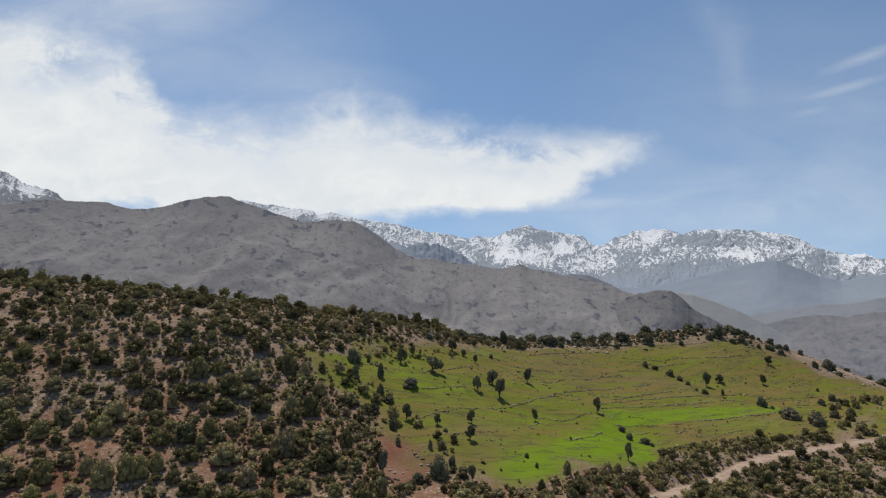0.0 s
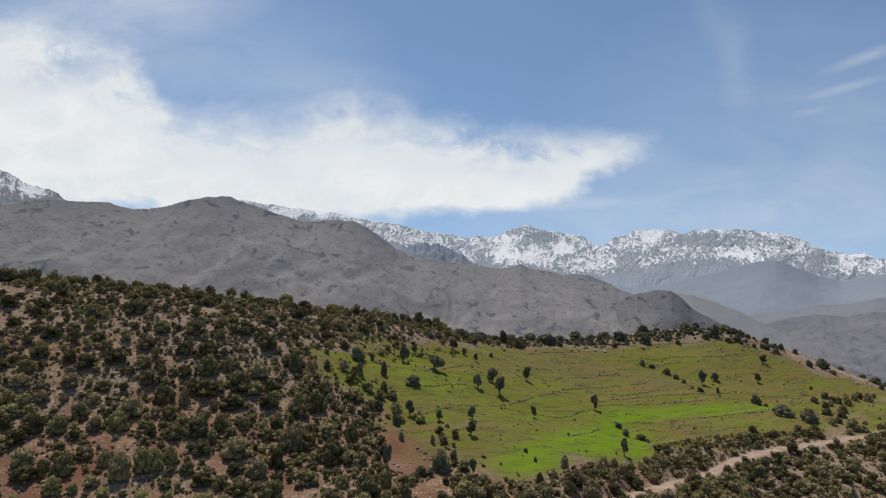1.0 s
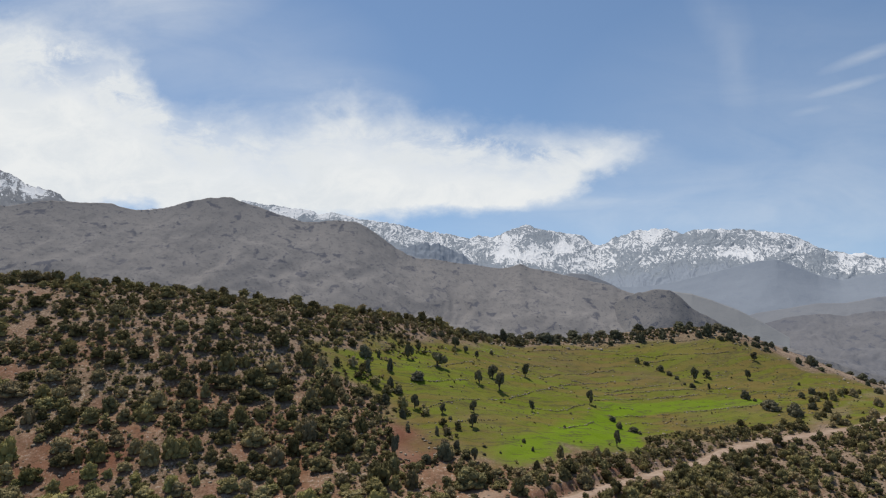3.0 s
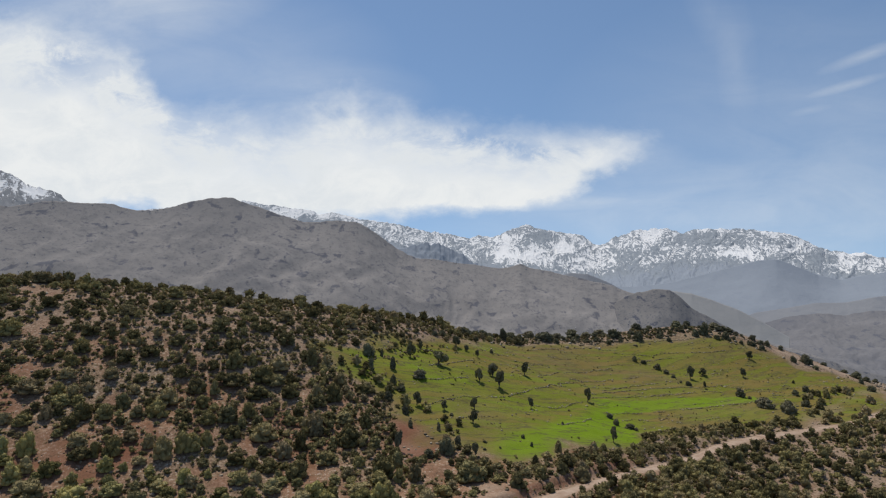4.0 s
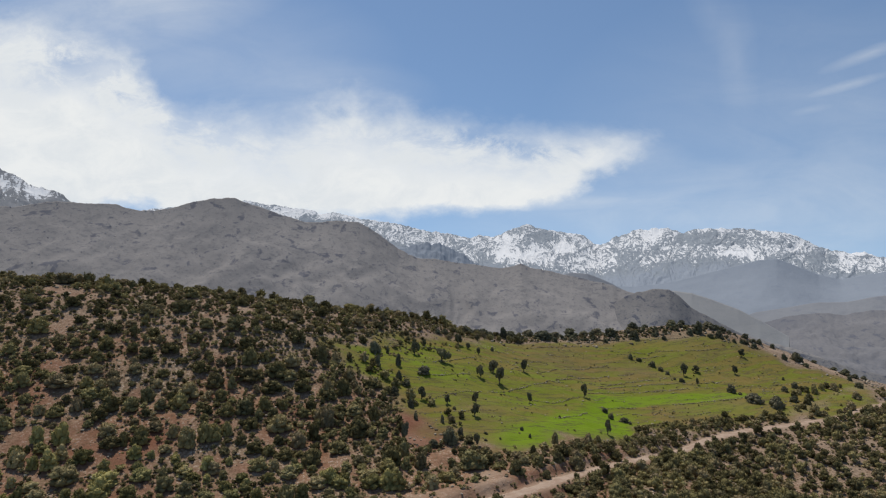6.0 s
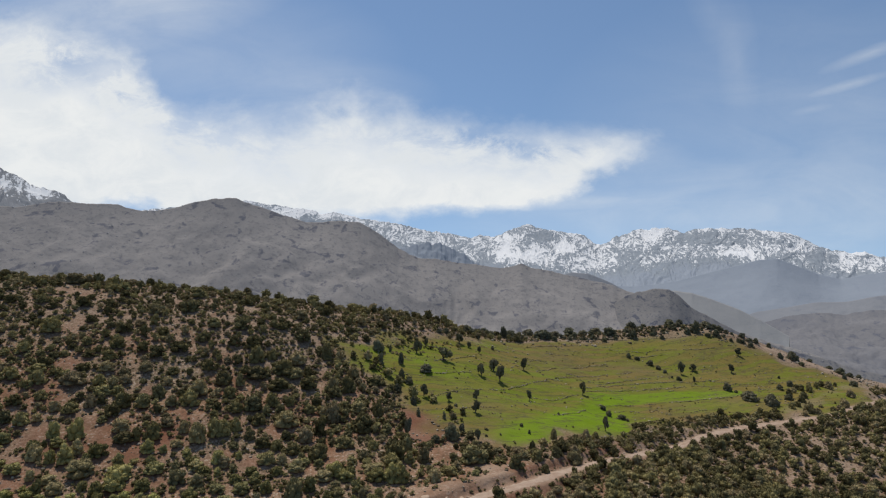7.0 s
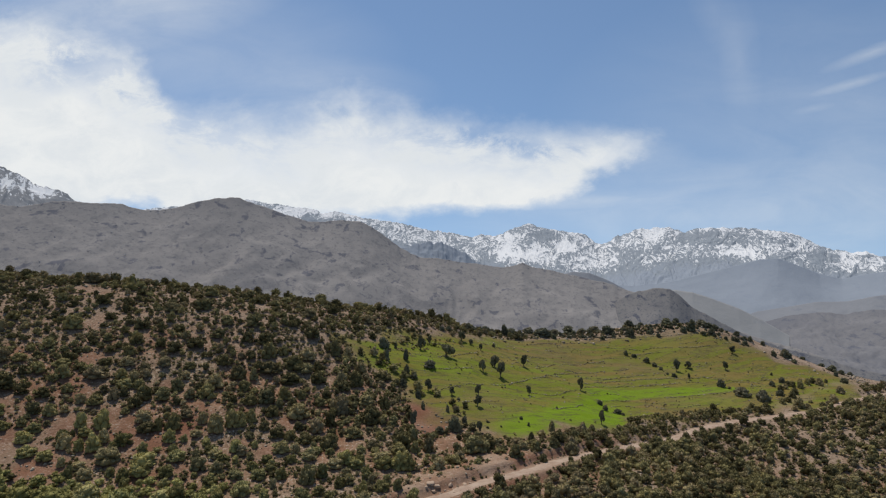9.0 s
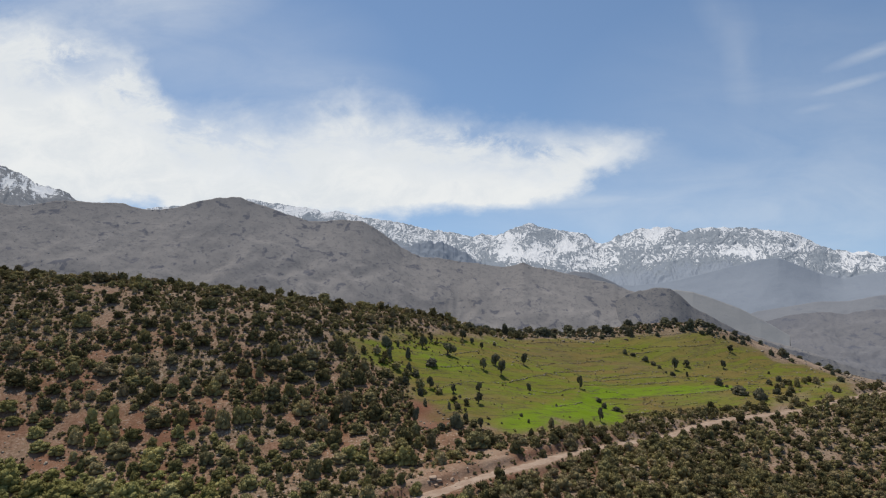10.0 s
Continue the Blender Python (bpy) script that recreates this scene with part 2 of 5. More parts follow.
def stone_material():
    m, t = surface("weathered_limestone")
    at = place(t)
    piece = t.nodes.new("ShaderNodeNewGeometry").outputs["Random Per Island"]
    n = cloudy(t, at, 3.5, 5, 0.65)
    colour = blend(t, span(t, piece, 0.35, 0.8), (0.16, 0.125, 0.082), (0.45, 0.375, 0.285))
    return finish(m, t, blend(t, span(t, n, 0.35, 0.7, 0, 0.6), colour, (0.14, 0.12, 0.09)), 0.95, n, 0.6, 0.08, 0.1)


def rock_material(name, pale, dark, scrub, size, spots=0.5):
    m, t = surface(name)
    at = place(t)
    broad, mid = cloudy(t, at, 0.9 / size, 6, 0.6, 0.3), cloudy(t, mapped(t, at, (1, 0.6, 1.6), (0, 0.5, 0)), 6.0 / size, 7, 0.72, 0.2)
    small, grit = cloudy(t, at, 24.0 / size, 4, 0.6), cloudy(t, at, 70.0 / size, 3, 0.6)
    colour = blend(t, span(t, broad, 0.38, 0.62), pale, dark)
    colour = blend(t, span(t, mid, 0.50, 0.66, 0, 0.45 * min(1, spots * 2)), colour, scrub)
    colour = blend(t, span(t, mid, 0.46, 0.34, 0, 0.08), colour, (pale[0] * 1.12, pale[1] * 1.12, pale[2] * 1.12))
    colour = blend(t, span(t, small, 0.54, 0.64, 0, spots), colour, scrub)
    colour = blend(t, span(t, grit, 0.58, 0.68, 0, spots * 0.8), colour, (scrub[0] * 0.85, scrub[1] * 0.85, scrub[2] * 0.85))
    patch = cloudy(t, mapped(t, at, (1, 0.5, 1.4), shift=(5, 3, 1)), 8.5 / size, 6, 0.62, 0.4)  # dark outcrops
    colour = blend(t, calc(t, "MULTIPLY", span(t, patch, 0.575, 0.635, 0, min(1.0, spots * 1.6)), span(t, small, 0.36, 0.5, 0.4, 1.0)), colour, (scrub[0] * 0.8, scrub[1] * 0.82, scrub[2] * 0.9))
    relief = calc(t, "ADD", calc(t, "ADD", calc(t, "MULTIPLY", broad, 0.5), calc(t, "MULTIPLY", mid, 0.6)), calc(t, "MULTIPLY", small, 0.2))
    return finish(m, t, colour, 1.0, relief, 0.24, size * 0.05, 0.0)


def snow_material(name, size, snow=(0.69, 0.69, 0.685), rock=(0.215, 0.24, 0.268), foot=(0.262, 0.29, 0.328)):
    """Snow in the gullies and on the gentler faces, bare rock on ribs and cliffs. Haze is painted in: a blue tint in
    the rock, a blue-grey foot below the snow line.
    """
    m, t = surface(name)
    at = place(t)
    crag, grit = cloudy(t, mapped(t, at, (1, 0.2, 1.3)), 46.0 / size, 5, 0.7, 0.9), cloudy(t, mapped(t, at, (1, 0.1, 1)), 95.0 / size, 4, 0.7)
    amount = calc(t, "ADD", field_value(t, "snow"), calc(t, "ADD", calc(t, "MULTIPLY", calc(t, "SUBTRACT", crag, 0.5), 1.1), calc(t, "MULTIPLY", calc(t, "SUBTRACT", grit, 0.5), 1.0)))
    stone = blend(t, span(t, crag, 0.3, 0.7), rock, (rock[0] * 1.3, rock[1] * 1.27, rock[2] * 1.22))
    # Below the snow line the stone colour fades to a painted haze blue.
    stone = blend(t, field_value(t, "foot_haze"), stone, foot)
    return finish(m, t, blend(t, span(t, amount, 0.37, 0.63), stone, snow), 0.95, crag, 0.3, size * 0.012, 0.05)


MAT_GROUND, MAT_ROAD, MAT_BARK, MAT_STONE = ground_material(), road_material(), bark_material(), stone_material()
MAT_LEAF = leaf_material("olive_green_foliage", (0.022, 0.019, 0.011), (0.475, 0.40, 0.165), (0.41, 0.31, 0.185))
MAT_TREE_LEAF = leaf_material("dark_green_foliage", (0.078, 0.074, 0.048), (0.25, 0.235, 0.13), (0.24, 0.205, 0.13))
MAT_BOULDER = rock_material("tan_boulder", (0.47, 0.345, 0.25), (0.36, 0.255, 0.18), (0.26, 0.178, 0.122), 1.2)
MAT_LIGHT_LEAF = leaf_material("light_olive_foliage", (0.165, 0.148, 0.05), (0.52, 0.47, 0.165), (0.47, 0.40, 0.2))
MAT_FOOT_LEAF = leaf_material("olive_foliage", (0.066, 0.060, 0.025), (0.58, 0.50, 0.19), (0.47, 0.365, 0.22))
# Grey mountain base set brighter to take in the thin haze over it.
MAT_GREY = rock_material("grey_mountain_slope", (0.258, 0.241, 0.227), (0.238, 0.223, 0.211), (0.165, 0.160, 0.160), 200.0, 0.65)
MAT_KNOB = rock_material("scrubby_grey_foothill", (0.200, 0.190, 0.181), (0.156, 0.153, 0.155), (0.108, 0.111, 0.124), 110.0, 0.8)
# Far ridges: haze is mixed straight into these base colours.
MAT_BROWN_HAZED = rock_material("hazed_brown_slope", (0.192, 0.187, 0.19), (0.160, 0.160, 0.171), (0.128, 0.133, 0.15), 260.0, 0.4)
MAT_TAN_HAZED = rock_material("hazed_tan_slope", (0.282, 0.278, 0.268), (0.262, 0.262, 0.258), (0.242, 0.246, 0.25), 380.0, 0.12)
MAT_PALE_HAZED = rock_material("hazed_pale_slope", (0.214, 0.22, 0.232), (0.194, 0.203, 0.219), (0.172, 0.184, 0.203), 600.0, 0.2)
MAT_BLUE_HAZED = rock_material("hazed_blue_slope", (0.242, 0.268, 0.303), (0.226, 0.252, 0.287), (0.21, 0.235, 0.27), 600.0, 0.1)
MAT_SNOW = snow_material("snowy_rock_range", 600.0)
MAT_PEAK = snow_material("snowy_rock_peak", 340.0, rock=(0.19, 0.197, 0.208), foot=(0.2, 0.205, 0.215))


# ---- the lie of the land ----
# a tilted hillside with broad swells of one radius on a 40 m grid
SWELL = 38.0
SWELL_X = (-120, -80, -40, 0, 40, 80, 120, 160)
SWELL_Y = (50, 90, 130, 170, 210)
SWELLS = (
    (-3.3, -7.1, -3.4, -0.3, 8.8, 0.0, -3.1, -0.4),
    (0.2, -2.3, 2.0, -4.0, -0.8, -5.1, -1.2, 0.9),
    (2.6, 2.8, 2.9, -1.1, -4.2, 2.0, 7.4, 2.3),
    (-1.0, -2.4, -3.3, 2.1, -3.1, -7.6, -5.0, -4.8),
    (-0.6, -0.6, -1.2, -3.6, -4.7, 4.0, 3.1, -3.4),
)
KNOLLS = ((-46, 126, 17, 2.8), (-20, 148, 13, 1.3), (62, 100, 13, -2.2), (84, 200, 18, 1.5), (-12, 162, 10, 1.4), (104, 212, 13, 4.0), (124, 208, 12, 2.0), (-122, 127, 20, -0.9))
# the brow of the hill: past this line the ground drops into the valley
BROW = ((-400, 150), (-150, 122), (-104, 124), (-80, 133), (-60, 137), (-44, 141), (-23, 156), (-5, 170), (13, 178),
        (31, 190), (66, 202), (89, 204), (112, 197), (133, 194), (170, 190), (400, 150))
VALLEY = -330.0


def smooth(a, b, v):
    s = np.clip((v - a) / (b - a), 0, 1)
    return s * s * (3 - 2 * s)


def lattice(ix, iy, seed):
    n = (ix * 374761393 + iy * 668265263 + seed * 974634777) & 0x7FFFFFFF
    n = ((n ^ (n >> 13)) * 1274126177) & 0x7FFFFFFF
    return ((n ^ (n >> 16)) & 0xFFFF) / 65535.0


def grain(x, y, size, seed=0):
    """Smooth value noise from -1 to 1."""
    x, y = np.asarray(x, float) / size, np.asarray(y, float) / size
    ix, iy = np.floor(x).astype(np.int64), np.floor(y).astype(np.int64)
    fx, fy = x - ix, y - iy
    fx, fy = fx * fx * (3 - 2 * fx), fy * fy * (3 - 2 * fy)
    a, b = lattice(ix, iy, seed), lattice(ix + 1, iy, seed)
    c, d = lattice(ix, iy + 1, seed), lattice(ix + 1, iy + 1, seed)
    return 2 * ((a * (1 - fx) + b * fx) * (1 - fy) + (c * (1 - fx) + d * fx) * fy) - 1


def fractal(x, y, size, octaves=4, seed=0, rough=0.5):
    total, high = 0.0, 1.0
    for k in range(octaves):
        c, s = math.cos(0.6 + 1.1 * k), math.sin(0.6 + 1.1 * k)
        total = total + high * grain(x * c - y * s + 13.7 * k, x * s + y * c, size / 2 ** k, seed + k)
        high *= rough
    return total


def hill(x, y):
    """The hillside alone, without road and small relief."""
    x, y = np.asarray(x, float), np.asarray(y, float)
    z = 21.79 - 0.1791 * x + 0.2274 * (y - 120)
    for j, cy in enumerate(SWELL_Y):
        for i, cx in enumerate(SWELL_X):
            z = z + SWELLS[j][i] * np.exp(-((x - cx) ** 2 + (y - cy) ** 2) / (2 * SWELL * SWELL))
    for cx, cy, r, h in KNOLLS:
        z = z + h * np.exp(-((x - cx) ** 2 + (y - cy) ** 2) / (2 * r * r))
    past = y - np.interp(x, [b[0] for b in BROW], [b[1] for b in BROW])
    past = past + np.sqrt(past * past + 64)  # twice the way past the brow, softly
    z = z - 0.24 * past - 0.0011 * past * past
    z = np.where(z > 60, 60 + 40 * np.tanh((z - 60) / 40), z)
    return np.where(z < -60, -60 + (VALLEY + 60) * np.tanh((z + 60) / (VALLEY + 60)), z)


# ---- plan: plots, road, terraces, plants (x, y, width, height) ----
FIELD = ((-25.5, 119.1), (-22.9, 111.5), (-18.1, 110.4), (-11.9, 106.4), (-9.7, 99.5), (-3.8, 95.4), (0.3, 95.2), (4.5, 89.9), (7.8, 88.4), (16.4, 94.5), (29.7, 107.1), (35.8, 112.8), (45.0, 122.7), (49.1, 128.9), (69.2, 136.6), (86.3, 139.6), (93.0, 141.3), (95.3, 137.1), (101.9, 139.6), (119.4, 152.8), (140.0, 181.3), (130.7, 185.1), (122.6, 187.0), (114.8, 189.5), (110.4, 198.9), (101.8, 201.5), (92.6, 203.2), (74.0, 196.4), (47.8, 193.1), (28.5, 180.0), (14.8, 167.6), (-5.0, 148.2), (-14.5, 136.2), (-20.4, 127.6))
BRIGHT_STRIP = ((36.2, 141.1), (63.1, 153.3), (85.8, 158.2), (85.6, 153.3), (60.0, 145.3), (39.8, 133.7), (36.6, 134.2))
BRIGHT_PLOT = ((6.1, 91.9), (7.8, 89.0), (16.5, 95.5), (29.8, 107.9), (36.0, 113.5), (45.0, 123.5), (38.9, 132.6), (35.8, 133.9), (25.5, 120.0), (15.2, 108.4))
RED_PATCH = ((-10.1, 98.1), (-6.7, 103.5), (-2.9, 100.7), (-0.7, 96.9), (-2.7, 90.5), (-5.5, 87.5), (-7.9, 88.6))
BARE_BANK = ((84.8, 139.6), (95.1, 147.3), (110.4, 159.5), (124.1, 172.6), (148.3, 192.4), (135.4, 175.0), (117.6, 162.9), (101.2, 147.5), (91.1, 138.2))
BARE_EDGE = ((108.4, 198.9), (117.2, 193.7), (124.8, 190.4), (133.0, 188.7), (136.2, 192.6), (127.1, 194.3), (119.2, 197.2), (110.4, 198.9))
ROAD = ((-9.2, 59.8), (-5.6, 62.2), (-1.7, 64.8), (3.0, 68.7), (8.0, 72.5), (13.4, 76.6), (18.0, 81.7), (24.0, 87.4), (30.9, 94.8), (38.8, 103.1), (47.2, 110.8), (53.2, 116.2), (58.2, 121.3), (63.7, 124.8), (71.5, 128.8), (76.6, 130.2), (82.8, 132.2), (89.3, 133.8), (94.8, 135.9), (100.7, 138.5))
LOWER_TERRACES = (
    ((39.0, 133.1), (59.8, 144.8), (85.6, 153.3)),
    ((36.3, 141.6), (45.9, 147.5), (64.4, 156.7), (75.5, 160.3), (77.4, 159.2)),
    ((34.5, 143.2), (47.5, 153.0), (66.0, 160.8), (82.5, 164.8)),
    ((52.8, 183.2), (62.4, 184.5), (83.4, 186.4), (101.8, 193.5)),
    ((58.4, 193.2), (73.3, 194.5), (92.6, 198.7), (107.5, 199.1)),
    ((-4.6, 107.5), (0.5, 113.4), (6.8, 119.6), (16.0, 128.6), (23.8, 140.0), (30.8, 146.3)),
    ((-6.7, 116.3), (0.7, 124.4), (4.7, 128.5)),
    ((22.1, 115.0), (27.0, 118.3), (33.6, 127.7)),
    ((25.4, 150.2), (33.3, 159.2), (49.4, 170.9)),
    ((28.5, 146.1), (43.0, 159.3), (56.6, 166.6)),
)
UPPER_TERRACES = (
    ((40.7, 129.8), (50.1, 133.8), (54.0, 136.8)),
    ((18.8, 125.1), (24.1, 125.8), (33.0, 136.6)),
    ((23.5, 169.9), (37.8, 181.2), (55.7, 186.9)),
    ((-4.5, 127.6), (0.8, 135.4), (8.3, 144.6)),
    ((63.0, 181.0), (72.5, 182.2)),
    ((91.1, 183.0), (97.2, 180.7)),
    ((40.5, 149.5), (58.7, 163.1), (63.8, 163.7)),
)
TERRACES = (*LOWER_TERRACES, *UPPER_TERRACES)
FIELD_TREES = (
    (-8.9, 130.0, 2.4, 3.8), (-6.9, 137.7, 1.4, 2.3), (-2.2, 130.6, 3.8, 3.5), (2.3, 149.0, 2.7, 3.1), (5.0, 148.8, 1.5, 1.7), (8.2, 160.3, 1.3, 2.0),
    (7.7, 146.5, 1.2, 2.3), (7.3, 128.8, 2.1, 3.5), (10.8, 135.4, 2.8, 3.4), (11.8, 129.2, 2.3, 4.0), (19.9, 145.0, 2.4, 3.7), (18.4, 123.0, 1.3, 2.6),
    (5.2, 111.3, 1.6, 2.7), (4.5, 103.7, 1.8, 2.7), (-1.0, 107.1, 1.4, 1.9), (-6.3, 106.5, 1.8, 2.9), (34.4, 137.8, 1.9, 3.6), (33.6, 112.1, 1.5, 3.4),
    (72.4, 168.9, 2.2, 4.3), (77.3, 172.2, 2.6, 2.6), (73.7, 162.1, 1.0, 2.1), (98.4, 185.7, 2.2, 2.8), (90.1, 173.0, 2.1, 3.0), (4.2, 89.2, 1.2, 2.7),
    (-8.6, 88.6, 1.5, 3.5),
)
FIELD_SHRUBS = (
    (-17.7, 121.8, 3.1, 3.1), (-6.2, 118.2, 3.5, 2.6), (12.1, 155.0, 1.4, 1.4), (-8.3, 101.9, 1.5, 2.0), (-7.1, 97.1, 1.3, 1.5), (-2.0, 97.2, 1.0, 1.7),
    (-0.6, 89.2, 2.9, 3.5), (1.4, 93.5, 1.4, 1.8), (-12.1, 118.7, 1.6, 3.2), (-11.5, 113.1, 1.7, 2.6), (-16.3, 115.6, 1.7, 2.9), (-9.7, 111.0, 2.4, 1.6),
    (-11.9, 105.9, 2.3, 2.3), (-3.4, 87.7, 2.1, 1.7), (6.3, 97.0, 0.9, 0.6), (13.9, 102.5, 0.9, 1.0), (-15.0, 123.8, 0.8, 1.6), (0.4, 104.9, 1.1, 0.8),
    (37.8, 130.5, 1.9, 1.6), (38.2, 126.5, 1.6, 1.8), (41.0, 125.3, 2.6, 1.6), (42.1, 124.6, 1.2, 0.9), (24.1, 116.6, 0.7, 0.9),
)
TERRACE_SHRUBS = (
    (59.1, 179.6, 1.8, 2.2), (61.5, 178.5, 2.2, 1.4), (64.7, 175.4, 2.5, 1.9), (66.6, 173.0, 2.1, 1.7), (67.6, 169.7, 1.5, 1.4), (68.3, 165.8, 1.0, 1.0),
    (69.6, 163.6, 2.0, 1.5), (81.3, 157.0, 3.0, 2.7), (83.2, 155.7, 1.4, 1.1), (48.2, 191.4, 1.5, 1.5), (35.4, 184.9, 2.6, 2.2), (75.7, 194.7, 2.0, 1.8),
    (83.4, 147.7, 5.2, 3.3), (87.2, 143.9, 4.4, 4.1), (82.8, 151.0, 1.5, 1.2), (95.4, 150.2, 2.8, 2.5), (98.6, 160.6, 2.6, 1.8), (103.3, 163.4, 2.3, 2.5),
    (104.1, 171.1, 1.0, 1.2), (8.9, 94.8, 0.5, 0.5), (15.0, 99.1, 0.7, 1.0), (6.0, 92.7, 0.7, 0.6), (43.9, 123.1, 0.8, 0.8),
)
CREST_SHRUBS = (
    (31.4, 184.4, 5.6, 4.5), (37.7, 195.5, 3.9, 2.7), (43.1, 198.3, 5.2, 4.4), (49.0, 202.2, 3.6, 3.2), (54.7, 205.0, 4.1, 3.3), (57.8, 197.6, 5.1, 4.0),
    (68.8, 207.6, 3.7, 4.1), (65.4, 195.1, 3.1, 4.7), (73.3, 207.5, 2.5, 1.9), (74.1, 199.4, 2.6, 3.2), (83.0, 207.2, 4.5, 3.9), (87.2, 208.8, 2.7, 3.3),
    (86.2, 198.5, 2.6, 3.4), (89.4, 199.4, 3.2, 5.6), (95.3, 203.9, 4.5, 2.9), (97.9, 203.8, 3.3, 2.8), (99.9, 203.1, 3.0, 3.2), (103.6, 201.2, 1.4, 1.2),
    (27.3, 190.4, 4.2, 3.4), (20.5, 184.5, 3.7, 3.0), (17.6, 178.5, 2.5, 4.7), (11.1, 176.1, 3.6, 2.7), (6.3, 166.9, 2.2, 2.7), (4.7, 167.2, 2.5, 3.1),
)
BROW_SHRUBS = (
    (-1.5, 153.5, 2.0, 2.4), (-3.5, 151.0, 1.7, 2.0), (108.9, 198.6, 2.0, 1.8), (110.6, 197.9, 2.0, 2.8), (106.7, 193.8, 1.9, 2.1), (115.4, 198.1, 2.0, 2.2),
    (114.8, 189.5, 1.9, 2.7), (119.1, 190.5, 2.9, 4.4), (121.2, 190.7, 2.1, 2.5), (120.7, 187.4, 2.3, 1.7), (128.3, 195.3, 2.0, 1.6), (133.7, 192.9, 2.3, 1.7),
    (134.4, 188.0, 3.4, 3.6), (132.4, 182.6, 1.5, 2.2), (137.4, 187.7, 2.5, 2.5), (143.0, 191.4, 1.9, 2.1), (130.0, 174.6, 2.5, 2.8),
)
TRACK_SHRUBS = (
    (103.7, 161.1, 2.0, 2.0), (101.2, 153.0, 2.8, 2.7), (106.3, 158.5, 2.1, 2.7), (110.5, 166.2, 1.3, 1.3), (114.4, 166.1, 2.7, 2.2), (115.6, 164.3, 2.8, 3.2),
    (121.4, 170.5, 1.4, 1.7), (94.8, 144.8, 2.1, 2.1), (94.8, 139.6, 3.5, 3.6), (96.6, 138.8, 2.9, 2.1), (100.7, 144.1, 1.5, 1.2), (101.9, 140.5, 2.0, 1.9),
    (101.3, 158.2, 2.2, 2.4), (104.6, 160.2, 2.4, 2.3), (108.2, 162.2, 2.2, 2.0), (111.5, 163.8, 2.3, 2.4), (99.0, 156.4, 2.0, 2.2), (98.2, 148.6, 2.6, 2.6), (92.0, 142.6, 2.4, 2.2),
    (103.6, 140.6, 2.0, 2.2), (107.6, 144.7, 3.0, 3.6), (117.8, 157.4, 2.9, 3.2), (113.0, 145.6, 2.4, 2.2), (108.0, 149.4, 0.9, 0.9),
)
UPPER_SLOPE_SHRUBS = (
    (-100.0, 120.2, 3.8, 2.8), (-100.3, 125.8, 2.9, 2.7), (-94.4, 121.1, 3.9, 2.6), (-92.2, 124.6, 6.1, 3.4), (-86.5, 124.6, 2.9, 2.4), (-81.2, 122.2, 3.9, 3.4),
    (-77.5, 120.8, 3.3, 3.1), (-81.6, 131.4, 3.6, 2.5), (-71.5, 132.0, 2.5, 2.8), (-90.7, 110.1, 3.1, 2.6), (-87.5, 109.3, 2.6, 2.1), (-82.4, 112.0, 4.3, 4.3),
    (-77.3, 113.9, 3.4, 2.9), (-77.7, 106.8, 3.0, 3.0), (-66.3, 118.9, 2.8, 3.0), (-66.4, 112.9, 4.8, 2.9), (-62.1, 125.2, 5.3, 2.6), (-59.8, 127.8, 2.7, 3.0),
    (-59.9, 115.9, 4.9, 3.2), (-87.9, 103.4, 2.2, 2.0), (-82.0, 100.5, 4.9, 2.4), (-85.5, 103.5, 1.8, 1.6), (-85.5, 105.1, 1.4, 1.6), (-77.3, 103.1, 1.6, 1.8),
    (-75.8, 105.5, 1.6, 1.4),
)
LEFT_SLOPE_SHRUBS = (
    (-69.2, 104.0, 3.8, 2.7), (-67.3, 107.7, 3.0, 2.3), (-72.4, 105.5, 2.5, 2.1), (-61.3, 105.0, 3.2, 3.0), (-57.4, 110.3, 2.1, 1.9), (-52.7, 110.3, 4.0, 2.6),
    (-73.6, 98.6, 2.8, 2.2), (-75.4, 96.8, 2.1, 2.3), (-79.2, 98.1, 2.1, 1.5), (-81.5, 96.8, 1.9, 1.3), (-62.4, 98.7, 3.2, 3.7), (-67.3, 98.7, 3.7, 2.8),
    (-59.3, 97.9, 3.6, 2.6), (-55.8, 100.6, 4.4, 3.7), (-52.8, 105.1, 3.4, 2.3), (-79.3, 93.1, 2.3, 1.6), (-76.7, 93.0, 2.7, 1.8), (-75.5, 94.2, 2.1, 1.7),
    (-71.0, 95.2, 2.9, 2.3), (-66.9, 94.6, 3.7, 3.7), (-65.5, 91.4, 3.6, 2.2), (-59.1, 93.5, 3.5, 2.3), (-48.1, 96.6, 3.8, 3.0), (-54.3, 94.1, 3.1, 2.5),
    (-69.7, 90.9, 2.8, 1.8),
)
